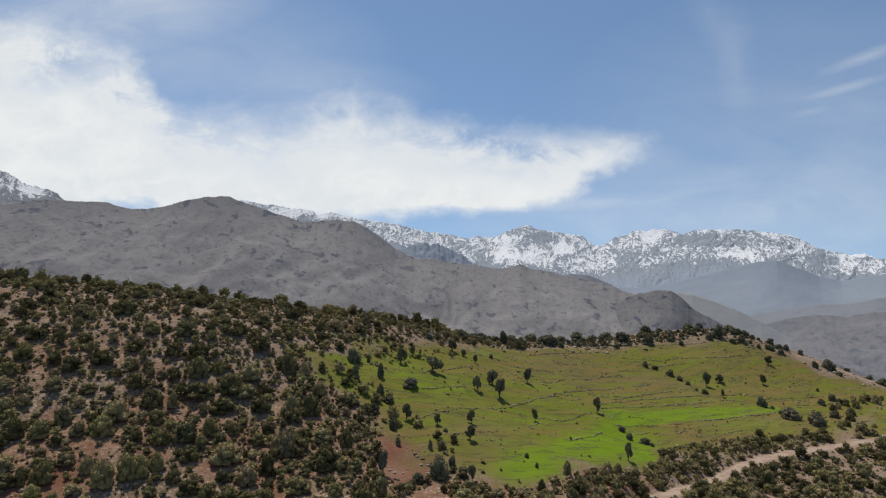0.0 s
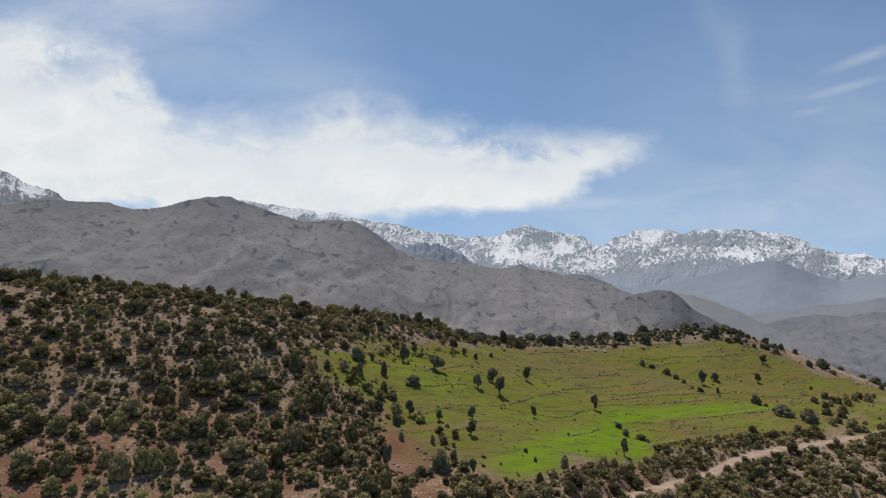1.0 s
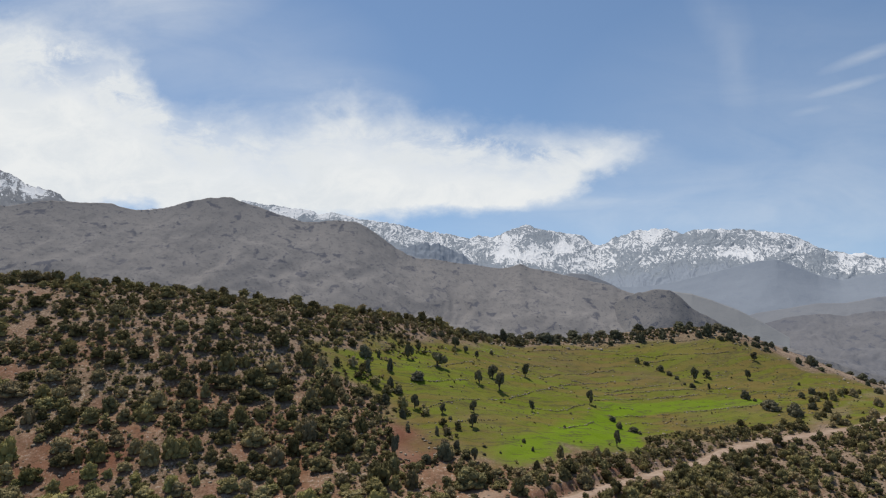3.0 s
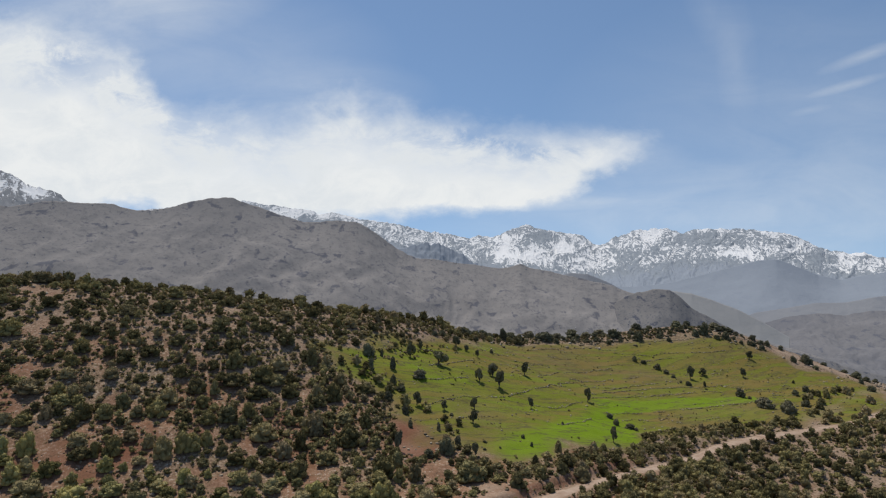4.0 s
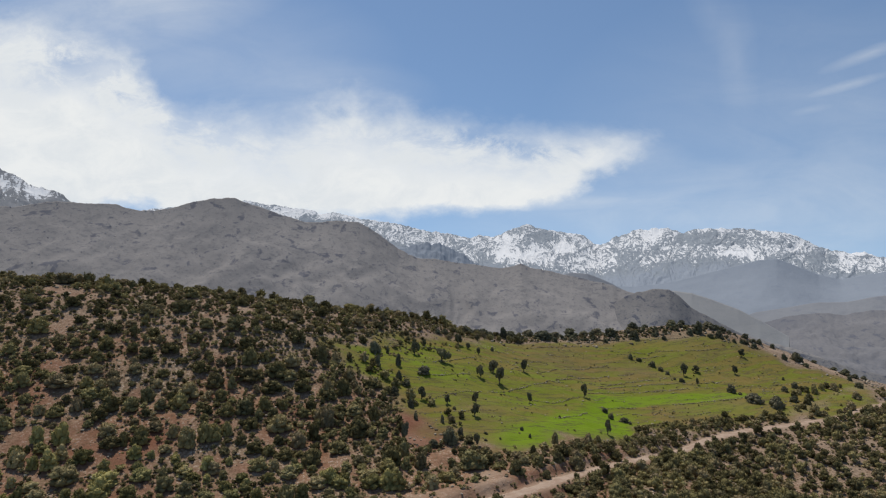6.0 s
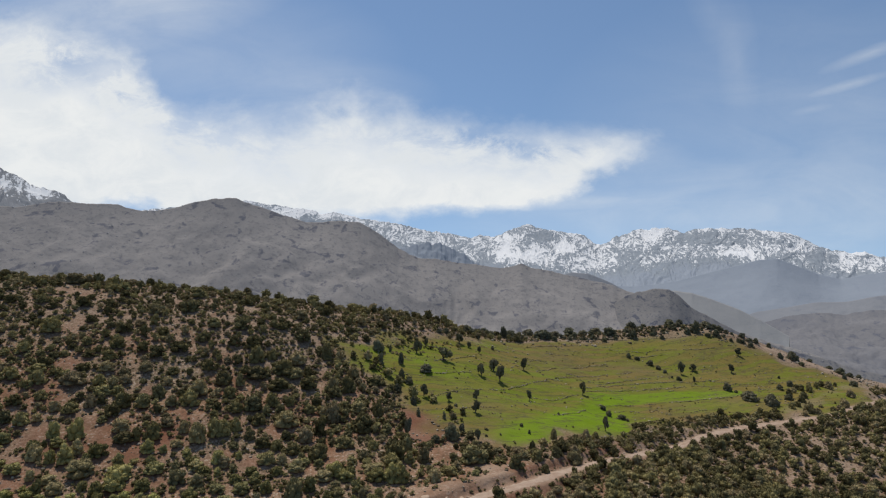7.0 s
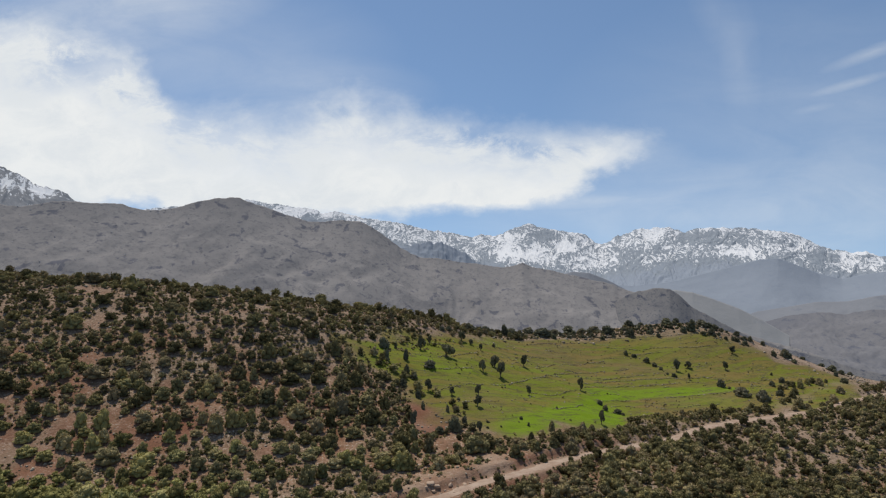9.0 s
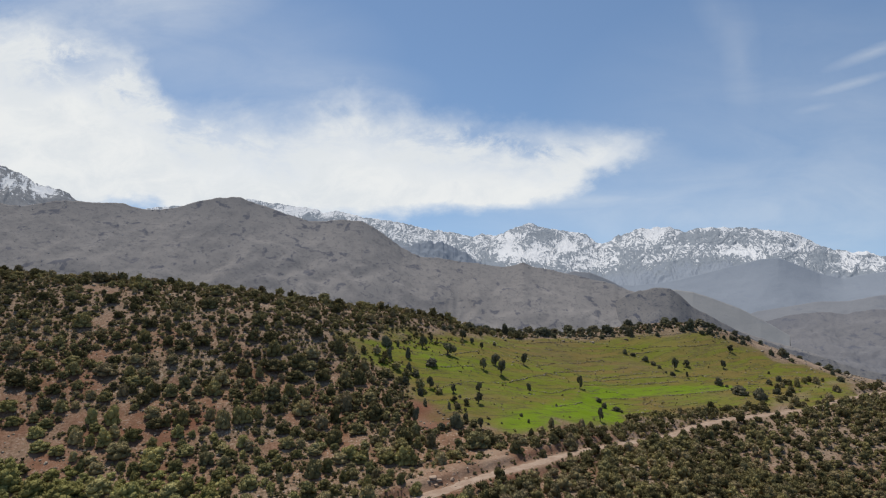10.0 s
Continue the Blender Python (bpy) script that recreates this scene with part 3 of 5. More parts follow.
RED_SOIL_SHRUBS = (
    (-76.4, 88.3, 3.3, 2.4), (-61.7, 90.8, 2.8, 2.4), (-74.6, 85.5, 3.2, 3.2), (-68.9, 86.6, 5.3, 2.1), (-64.9, 87.9, 2.9, 2.9), (-61.0, 89.6, 2.6, 2.4),
    (-53.8, 87.3, 2.7, 3.5), (-53.8, 91.0, 2.4, 2.4), (-47.3, 89.5, 4.2, 3.8), (-62.9, 85.5, 3.4, 2.5), (-58.3, 83.5, 3.7, 3.7), (-55.1, 84.3, 3.4, 2.8),
    (-50.4, 85.2, 2.7, 2.5), (-47.4, 85.8, 3.8, 3.3), (-71.5, 81.7, 2.6, 2.2), (-67.9, 79.8, 2.2, 2.2), (-65.3, 80.0, 3.4, 2.5), (-63.1, 82.1, 2.6, 3.1),
    (-58.7, 80.9, 3.1, 2.4), (-42.5, 85.4, 2.3, 2.1), (-59.4, 79.1, 2.0, 1.6), (-65.8, 78.3, 1.4, 0.9), (-52.9, 81.1, 2.0, 1.6), (-61.0, 74.8, 3.1, 4.3),
    (-64.5, 74.3, 2.2, 3.4),
)
LOWER_SLOPE_SHRUBS = (
    (-55.4, 77.6, 3.5, 2.6), (-53.5, 75.1, 3.9, 2.2), (-49.7, 76.7, 3.0, 3.5), (-45.6, 79.1, 2.1, 2.7), (-48.8, 80.0, 3.1, 2.2), (-42.5, 77.0, 3.5, 4.4),
    (-40.2, 78.7, 3.2, 4.5), (-64.4, 77.9, 1.4, 1.2), (-62.9, 72.7, 2.5, 1.7), (-64.7, 72.4, 1.0, 1.2), (-59.2, 72.1, 2.3, 2.5), (-59.8, 69.9, 2.9, 3.2),
    (-61.9, 69.5, 1.9, 2.7), (-55.8, 72.0, 3.3, 2.8), (-57.1, 71.1, 2.1, 1.3), (-52.1, 70.9, 2.0, 2.0), (-49.0, 73.8, 2.4, 2.4), (-46.8, 74.3, 1.5, 1.7),
    (-45.3, 75.7, 2.6, 1.7), (-42.9, 74.0, 2.0, 1.7), (-37.5, 72.9, 2.7, 2.8), (-41.6, 72.3, 2.3, 1.7), (-45.9, 69.5, 3.6, 1.9), (-41.7, 68.1, 2.9, 2.9),
    (-55.9, 67.7, 4.7, 3.2),
)
MID_SLOPE_SHRUBS = (
    (-59.0, 128.4, 3.5, 3.0), (-49.6, 125.4, 3.4, 2.9), (-53.9, 128.2, 3.8, 2.4), (-44.5, 130.6, 3.6, 3.0), (-41.1, 128.1, 3.5, 3.5), (-40.7, 138.4, 3.8, 3.2),
    (-37.3, 141.0, 4.4, 3.5), (-33.7, 145.2, 4.2, 3.6), (-27.5, 149.0, 5.2, 4.6), (-22.8, 153.9, 4.1, 2.9), (-36.6, 123.7, 4.5, 3.4), (-32.3, 131.4, 3.3, 2.5),
    (-23.6, 133.2, 4.8, 3.1), (-18.5, 136.8, 3.7, 3.7), (-15.7, 145.4, 2.7, 3.6), (-13.8, 161.2, 3.3, 3.0), (-21.0, 124.4, 2.6, 3.7), (-46.6, 111.5, 4.8, 3.3),
    (-43.3, 114.2, 2.9, 2.9), (-38.7, 115.0, 3.4, 2.7), (-35.9, 117.5, 2.8, 2.8), (-32.0, 123.6, 2.9, 2.1), (-42.2, 105.7, 5.0, 2.3), (-37.6, 109.2, 1.6, 1.4),
    (-33.7, 112.4, 4.8, 2.6),
)
BELOW_MEADOW_SHRUBS = (
    (-40.4, 101.7, 3.3, 4.0), (-37.7, 103.7, 2.5, 3.1), (-32.7, 104.1, 4.5, 3.8), (-27.6, 109.0, 3.0, 4.0), (-25.0, 110.7, 2.6, 3.1), (-45.8, 100.1, 2.0, 1.7),
    (-34.2, 99.5, 5.0, 4.3), (-38.7, 96.8, 5.3, 3.0), (-32.1, 99.5, 4.3, 2.6), (-28.7, 96.9, 3.8, 3.4), (-21.2, 99.3, 3.7, 4.3), (-24.4, 98.8, 2.8, 3.2),
    (-21.1, 105.0, 3.2, 3.4), (-44.2, 93.4, 3.7, 3.7), (-41.4, 94.2, 1.9, 3.1), (-19.8, 103.5, 2.7, 2.2), (-16.6, 104.9, 3.9, 2.3), (-41.9, 90.1, 2.6, 3.0),
    (-36.5, 87.3, 4.1, 3.7), (-39.4, 86.0, 3.5, 2.9), (-33.7, 89.1, 2.6, 3.0), (-34.0, 95.0, 4.2, 2.1), (-30.7, 90.7, 2.0, 2.6), (-29.9, 84.5, 4.7, 3.8),
    (-34.5, 84.1, 3.4, 2.6),
)
FOOT_SLOPE_SHRUBS = (
    (-26.9, 89.6, 2.6, 2.4), (-26.1, 92.3, 2.4, 2.4), (-23.4, 96.4, 3.6, 2.7), (-22.2, 87.9, 3.3, 4.3), (-18.1, 92.7, 4.1, 2.7), (-14.6, 93.0, 2.5, 3.5),
    (-16.6, 86.2, 4.8, 4.2), (-12.5, 87.6, 2.5, 2.1), (-23.5, 83.1, 2.4, 3.4), (-25.7, 80.9, 3.3, 3.6), (-39.2, 79.7, 3.1, 3.6), (-37.6, 81.2, 2.2, 3.1),
    (-34.8, 79.8, 2.2, 2.2), (-32.0, 78.0, 3.0, 2.5), (-29.7, 77.8, 2.5, 2.3), (-28.9, 81.0, 2.2, 1.8), (-26.9, 77.1, 3.5, 2.5), (-36.5, 77.1, 2.1, 1.6),
    (-34.9, 74.8, 1.5, 1.7), (-22.4, 76.1, 3.8, 3.5), (-18.8, 80.2, 4.0, 2.0), (-14.0, 80.5, 2.2, 2.2), (-10.9, 81.1, 2.7, 2.4), (-8.3, 82.6, 2.4, 3.3),
    (-30.2, 73.7, 3.4, 2.5),
)
GULLY_SHRUBS = (
    (-27.9, 74.4, 2.0, 2.2), (-24.9, 72.5, 3.3, 2.0), (-22.0, 74.4, 2.0, 1.4), (-36.3, 72.4, 2.5, 2.0), (-19.1, 72.6, 3.3, 2.2), (-15.2, 77.0, 2.6, 2.1),
    (-12.4, 78.7, 1.6, 1.4), (-10.3, 75.5, 3.8, 2.6), (-12.4, 71.3, 3.6, 2.5), (-17.1, 70.9, 3.3, 2.1), (-27.8, 71.4, 2.1, 1.8), (-31.7, 71.1, 2.5, 1.6),
    (-30.4, 69.4, 2.4, 1.9), (-20.3, 70.4, 3.3, 2.0), (-33.4, 68.9, 2.4, 1.8), (-59.5, 66.2, 3.1, 2.0), (-50.2, 67.3, 4.7, 2.7), (-38.8, 70.5, 2.8, 1.5),
    (-36.7, 70.4, 1.6, 1.6), (-52.1, 76.3, 1.4, 2.6), (-8.7, 85.3, 2.5, 2.3), (-5.4, 79.3, 2.2, 3.1), (-7.8, 78.1, 2.1, 2.7), (-8.4, 71.9, 2.2, 2.8),
    (-1.0, 75.4, 3.4, 2.2),
)
ROADSIDE_SHRUBS = (
    (-3.3, 87.2, 2.1, 2.1), (-3.5, 72.6, 3.0, 3.0), (3.0, 80.1, 5.4, 3.6), (5.9, 82.8, 2.0, 2.2), (6.4, 75.6, 1.9, 1.9), (10.0, 78.7, 2.7, 3.2),
    (8.2, 82.5, 1.9, 1.3), (10.9, 86.7, 2.9, 1.9), (14.3, 90.1, 1.4, 2.4), (17.0, 94.4, 2.5, 1.5), (14.2, 83.1, 2.4, 2.6), (15.2, 80.7, 1.8, 2.2),
    (18.0, 86.3, 2.3, 2.7), (19.8, 98.6, 1.7, 3.0), (21.5, 87.1, 3.5, 3.3), (26.1, 92.0, 3.0, 2.4), (26.4, 99.5, 2.4, 3.3), (21.5, 93.9, 2.1, 1.9),
    (29.4, 104.3, 1.8, 2.5), (31.0, 96.9, 3.0, 2.5), (18.8, 76.8, 3.8, 2.1), (23.0, 79.8, 3.6, 2.7), (27.8, 84.3, 3.8, 3.2),
)
NEAR_SHRUBS = (
    (-68.1, 58.8, 4.8, 3.7), (-63.3, 57.7, 4.7, 3.4), (-58.8, 57.6, 5.5, 3.4), (-54.9, 59.5, 4.8, 3.1), (-49.8, 59.4, 4.3, 3.1), (-44.5, 60.5, 4.3, 2.6),
    (-70.1, 62.3, 2.6, 1.8), (-63.5, 61.8, 3.0, 1.9), (-38.3, 60.1, 4.0, 2.6),
)
EDGE_SHRUBS = (
    (-111.9, 117.4, 3.3, 2.8), (-110.6, 120.2, 3.1, 2.8), (-106.9, 121.8, 4.0, 3.2), (-98.9, 119.6, 3.1, 2.5), (-99.9, 125.7, 3.5, 2.6), (-95.3, 121.8, 3.4, 2.6),
    (-104.7, 109.9, 4.5, 2.6), (-99.0, 109.3, 2.6, 3.2), (-96.3, 108.3, 3.1, 1.8), (-99.9, 105.6, 1.5, 1.8), (-102.0, 104.7, 1.8, 1.3), (-94.4, 100.0, 3.7, 2.2),
    (-90.5, 98.0, 2.7, 2.2), (-89.1, 99.6, 2.5, 2.0), (-90.9, 94.2, 2.1, 1.7), (-94.0, 93.9, 2.1, 1.6), (-85.0, 91.6, 2.3, 1.8), (-87.4, 87.0, 3.8, 2.7),
    (-84.7, 87.9, 3.4, 2.7), (-79.9, 85.7, 3.7, 3.5), (-81.8, 80.0, 5.0, 3.8), (-78.3, 79.5, 2.9, 2.9), (-79.0, 82.0, 1.5, 1.5), (-74.5, 79.5, 2.9, 2.7),
)
WEST_FOOT_SHRUBS = (
    (-70.8, 75.9, 2.8, 3.0), (-78.9, 73.9, 4.0, 2.6), (-76.0, 71.3, 3.3, 1.9), (-73.7, 72.9, 2.0, 1.8), (-70.9, 69.5, 3.2, 2.5), (-70.7, 72.0, 2.9, 1.8),
    (-68.5, 66.6, 3.3, 2.0), (-65.5, 66.6, 3.1, 1.8), (-64.3, 69.5, 2.8, 3.2), (-62.5, 65.9, 1.5, 2.0), (-59.9, 63.4, 1.8, 2.7), (-57.5, 63.9, 2.7, 2.2),
    (-59.6, 65.7, 2.6, 1.6), (-61.2, 69.0, 2.3, 2.1), (-59.8, 69.9, 2.1, 2.7), (-54.2, 64.9, 2.0, 2.0), (-55.3, 67.8, 2.4, 2.6), (-51.0, 63.0, 1.8, 1.8),
    (-49.6, 65.4, 3.6, 3.1), (-45.8, 65.6, 2.9, 2.2), (-46.8, 69.6, 2.9, 2.1), (-42.1, 68.8, 1.9, 1.7), (-41.9, 66.7, 1.3, 1.1), (-38.6, 67.7, 2.6, 2.2),
    (-38.4, 64.1, 2.7, 2.3),
)
SOUTH_FOOT_SHRUBS = (
    (-35.2, 66.5, 2.8, 1.8), (-40.4, 71.3, 2.7, 1.9), (-37.6, 73.2, 3.0, 2.8), (-33.0, 62.1, 3.5, 2.6), (-29.5, 61.9, 1.8, 1.9), (-31.8, 66.9, 3.1, 2.0),
    (-28.3, 67.3, 2.4, 2.4), (-29.0, 64.8, 1.3, 2.0), (-42.1, 60.9, 3.5, 3.0), (-36.0, 60.7, 2.6, 2.1), (-23.6, 61.1, 3.5, 2.6), (-23.9, 66.1, 3.1, 3.7),
    (-22.0, 67.9, 2.2, 2.8), (-18.8, 65.6, 2.2, 2.2), (-21.6, 63.6, 2.3, 1.8), (-18.8, 71.5, 3.5, 2.9), (-16.5, 71.9, 2.1, 2.1), (-13.2, 73.0, 3.5, 2.2),
    (-9.7, 71.6, 3.3, 3.3), (-14.0, 67.0, 1.5, 1.9), (-11.7, 67.3, 1.5, 1.7), (-14.7, 62.1, 1.9, 3.0), (-12.1, 63.3, 3.0, 1.6), (-9.7, 64.0, 1.8, 2.3),
    (-7.2, 62.5, 2.5, 2.7),
)
BANK = ((-3.9, 67.2, 3.0), (0.2, 69.3, 2.6), (-1.5, 71.0, 2.2), (4.5, 73.3, 2.2), (7.2, 75.8, 2.0), (-7.0, 65.0, 2.4), (5.8, 78.0, 2.0), (-5.5, 69.3, 1.8))
CLEARINGS = ((-73.2, 68.1, 4), (-66.3, 65.4, 3.2), (-81.7, 77.7, 2.5), (-61.2, 77.8, 2.5), (-54.4, 72.5, 2.5), (-67.3, 73.6, 2), (-54.6, 74.1, 3), (-38.2, 73.9, 2), (-58.1, 78.4, 2.5), (-30.6, 83.5, 2.2), (-6.8, 90.0, 2.5), (-1.9, 83.6, 2.5), (-19.4, 78.4, 2), (-66.7, 75.1, 2), (-32.9, 73.8, 1.8), (-26.7, 99.8, 1.5), (-56.3, 89.1, 1.5), (-73.2, 93.1, 2), (-80.1, 104.3, 2), (87.5, 136, 2.6), (90.5, 140, 2.2), (90, 134.5, 2.2), (84.1, 119.2, 1.4), (89.3, 121.3, 1.5), (98.9, 127.8, 1.5), (96.7, 121.9, 1.2), (80.8, 127.6, 1), (84, 109.9, 1.2), (103.9, 122.6, 1.4), (68.4, 117.8, 1.2), (-90.6, 119.0, 2.8), (-86.5, 118.5, 2.0), (-80.0, 107.5, 1.6), (-66.0, 121.0, 1.5))

# skylines: bearing and elevation in degrees
GREY_RIDGE = ((-44.21, 6.02), (-40.09, 5.82), (-36.11, 5.41), (-33.98, 5.95), (-31.33, 5.95), (-28.94, 6.04), (-27.05, 5.58), (-25.99, 5.54), (-24.69, 5.94), (-22.91, 6.60), (-21.31, 6.97), (-19.44, 7.01), (-17.75, 6.37), (-15.29, 5.64), (-13.28, 5.02), (-11.76, 5.05), (-10.22, 5.23), (-8.41, 5.10), (-7.10, 4.38), (-4.46, 2.55), (-2.60, 1.60), (-0.74, 1.49), (1.91, 1.12), (4.55, 0.69), (6.13, 0.80), (7.18, 1.06), (8.22, 0.74), (10.29, 0.27), (13.33, -0.46), (15.31, -1.02), (16.78, -1.46), (18.69, -2.00), (21.01, -3.35), (22.82, -3.88), (25.02, -4.48), (27.13, -5.24), (30.35, -6.20), (33.36, -7.30), (36.84, -8.84))
KNOB_RIDGE = ((12.27, -5.75), (14.29, -3.68), (16.28, -2.28), (17.74, -1.51), (19.41, -1.29), (20.49, -1.38), (21.26, -1.97), (22.30, -2.93), (23.81, -3.76), (25.45, -4.56), (27.22, -5.61), (30.07, -6.36), (32.69, -6.98), (35.22, -7.61), (38.00, -8.20))
BLUE_RIDGE = ((9.24, -1.67), (13.33, -0.87), (17.27, -1.11), (21.05, -0.59), (24.67, 0.39), (27.26, 1.14), (28.71, 1.26), (29.71, 0.83), (31.66, -0.09), (33.16, -0.44), (34.63, -0.08), (35.98, 0.18), (40.32, 0.73))
PALE_RIDGE = ((21.41, -7.41), (23.69, -5.15), (25.46, -3.99), (27.17, -3.19), (29.64, -2.66), (31.22, -2.35), (33.49, -2.16), (35.93, -1.67), (40.27, -0.88))
BROWN_RIDGE = ((20.95, -7.43), (26.29, -5.28), (27.57, -4.06), (29.62, -3.44), (31.59, -3.10), (33.46, -3.17), (34.92, -2.81), (35.90, -2.82), (40.24, -2.29))
SNOW_RANGE = ((-30.52, 4.72), (-27.05, 5.44), (-25.12, 5.77), (-18.24, 6.66), (-17.02, 6.55), (-14.80, 6.26), (-12.53, 6.01), (-11.77, 5.72), (-9.71, 5.76), (-7.62, 5.27), (-4.99, 4.92), (-2.34, 4.25), (0.32, 3.88), (2.45, 3.45), (3.40, 3.77), (4.56, 3.50), (6.15, 4.23), (7.73, 4.74), (9.29, 4.30), (10.83, 3.97), (12.87, 3.68), (14.11, 2.73), (14.86, 2.88), (15.86, 3.38), (17.33, 3.96), (18.78, 4.03), (20.20, 4.14), (21.58, 3.56), (22.41, 3.98), (23.85, 3.89), (25.61, 3.84), (28.15, 3.66), (29.77, 3.28), (30.94, 2.65), (32.09, 2.03), (33.58, 1.68), (34.67, 1.71), (36.01, 1.21), (40.32, 0.73))
SNOW_PEAK = ((-42.63, 10.06), (-39.56, 9.24), (-36.18, 7.93), (-35.11, 7.64), (-34.00, 6.96), (-33.07, 6.77), (-32.11, 6.12), (-30.53, 5.31), (-26.80, 3.70))

ROCK_SPUR = ((-8.5, 0.6), (-5.06, 2.22), (-2.67, 2.86), (-0.76, 2.96), (0.78, 2.48), (2.37, 1.52), (3.48, 0.93), (5.52, -0.29), (8.0, -2.2))
GREY_SPUR = ((6.0, -2.6), (8.65, -0.98), (10.46, -0.15), (11.74, 0.16), (13.26, 0.1), (14.75, -0.47), (16.21, -1.23), (18.13, -2.33), (21.0, -4.4))
TAN_RIDGE = ((16.20, -4.60), (19.17, -1.74), (20.72, -1.48), (22.18, -1.66), (23.74, -2.17), (25.91, -3.03), (27.58, -3.92), (29.59, -5.12))


# ---- mesh helpers ----
def mesh_of(name, verts, tris, material, smooth_=False, values=None):
    """A triangle mesh from arrays; values: named numbers at its corners."""
    verts, tris = np.asarray(verts, np.float32), np.asarray(tris, np.int32)
    me = bpy.data.meshes.new(name)
    me.vertices.add(len(verts))
    me.vertices.foreach_set("co", verts.ravel())
    me.loops.add(tris.size)
    me.loops.foreach_set("vertex_index", tris.ravel())
    me.polygons.add(len(tris))
    me.polygons.foreach_set("loop_start", np.arange(0, tris.size, 3, dtype=np.int32))
    if smooth_:
        me.polygons.foreach_set("use_smooth", np.ones(len(tris), bool))
    me.update(calc_edges=True)
    for key, v in (values or {}).items():
        me.attributes.new(key, "FLOAT", "POINT").data.foreach_set("value", np.asarray(v, np.float32).ravel())
    me.materials.append(material)
    return me


def sheet_tris(rows, cols):
    i = np.arange((rows - 1) * (cols - 1))
    a = (i // (cols - 1)) * cols + i % (cols - 1)
    return np.concatenate([np.stack([a, a + 1, a + cols + 1], 1), np.stack([a, a + cols + 1, a + cols], 1)])


def gap_to_line(x, y, line):
    """Distance to a line of points, and how far along it."""
    best, along, run = np.full(np.shape(x), 1e9), np.zeros(np.shape(x)), 0.0
    for (ax, ay), (bx, by) in zip(line, line[1:]):
        dx, dy = bx - ax, by - ay
        n = math.hypot(dx, dy)
        s = np.clip(((x - ax) * dx + (y - ay) * dy) / (n * n), 0, 1)
        d = np.hypot(x - ax - s * dx, y - ay - s * dy)
        along = np.where(d < best, run + s * n, along)
        best = np.minimum(best, d)
        run += n
    return best, along


def side_of_line(x, y, line):
    """True on the left of the line, as one goes along it."""
    best, left = np.full(np.shape(x), 1e9), np.zeros(np.shape(x), bool)
    for (ax, ay), (bx, by) in zip(line, line[1:]):
        dx, dy = bx - ax, by - ay
        s = np.clip(((x - ax) * dx + (y - ay) * dy) / (dx * dx + dy * dy), 0, 1)
        d = np.hypot(x - ax - s * dx, y - ay - s * dy)
        left = np.where(d < best, dx * (y - ay) - dy * (x - ax) > 0, left)
        best = np.minimum(best, d)
    return left


def inside(x, y, plot):
    """Distance to a plot's edge, positive within it."""
    line = (*plot, plot[0])
    hit = np.zeros(np.shape(x), bool)
    for (ax, ay), (bx, by) in zip(line, line[1:]):
        if ay != by:
            hit ^= ((ay > y) != (by > y)) & (x < (bx - ax) * (y - ay) / (by - ay) + ax)
    d = gap_to_line(x, y, line)[0]
    return np.where(hit, d, -d)


# ---- ground with the dirt road cut into it ----
def rounded(line, times=2):
    for _ in range(times):
        out = [line[0]]
        for (ax, ay), (bx, by) in zip(line, line[1:]):
            out += [(ax * 0.75 + bx * 0.25, ay * 0.75 + by * 0.25), (ax * 0.25 + bx * 0.75, ay * 0.25 + by * 0.75)]
        line = out + [line[-1]]
    return line


ROAD_LINE = rounded([(-48, 34), (-22, 50), *ROAD, (107.5, 142.8), (114.2, 147.5), (121, 153), (140, 170), (160, 182)])
ROAD_HALF = 1.2
road_steps = np.concatenate([[0], np.cumsum([math.dist(a, b) for a, b in zip(ROAD_LINE, ROAD_LINE[1:])])])
road_rise = hill(np.array([p[0] for p in ROAD_LINE]), np.array([p[1] for p in ROAD_LINE]))
for _ in range(6):
    road_rise[1:-1] = (road_rise[:-2] + road_rise[1:-1] * 2 + road_rise[2:]) / 4


def ground(x, y):
    x, y = np.asarray(x, float), np.asarray(y, float)
    z = hill(x, y)
    near = smooth(420, 200, np.hypot(x, y - 120))
    z = z + near * (0.45 * fractal(x, y, 14, 3, 11) + 0.16 * fractal(x, y, 2.6, 2, 21))
    z = z + (1 - near) * 9 * fractal(x, y, 160, 4, 31)
    d, along = gap_to_line(x, y, ROAD_LINE)
    bed = np.interp(along, road_steps, road_rise)
    # a low cut bank on the upper side and a dropped shoulder below, along the nearer stretch
    near_end = smooth(118, 80, along)
    upper = side_of_line(x, y, ROAD_LINE)
    z = z + near_end * np.where(upper, 0.9, -0.6) * smooth(1.2, np.where(upper, 3.0, 3.6), d) * smooth(9, 3.6, d)
    hold = smooth(ROAD_HALF + 2.2 - 0.6 * near_end, ROAD_HALF + 0.3, d)
    return z * (1 - hold) + (bed - 0.06) * hold


def spread(a, b, step, far):
    inner = list(np.arange(a, b + step / 2, step))
    out, s = [b], step
    while out[-1] < far:
        s *= 1.22
        out.append(out[-1] + s)
    back, s = [a], step
    while back[-1] > -far:
        s *= 1.22
        back.append(back[-1] - s)
    return np.array(back[:0:-1] + inner + out[1:])


DRY_PLACES = ((30, 172, 15, 0.65), (58, 168, 9, 0.65), (62, 139, 8, 0.55), (78, 145, 8, 0.5), (4, 106, 8, 0.6), (85, 185, 12, 0.4))
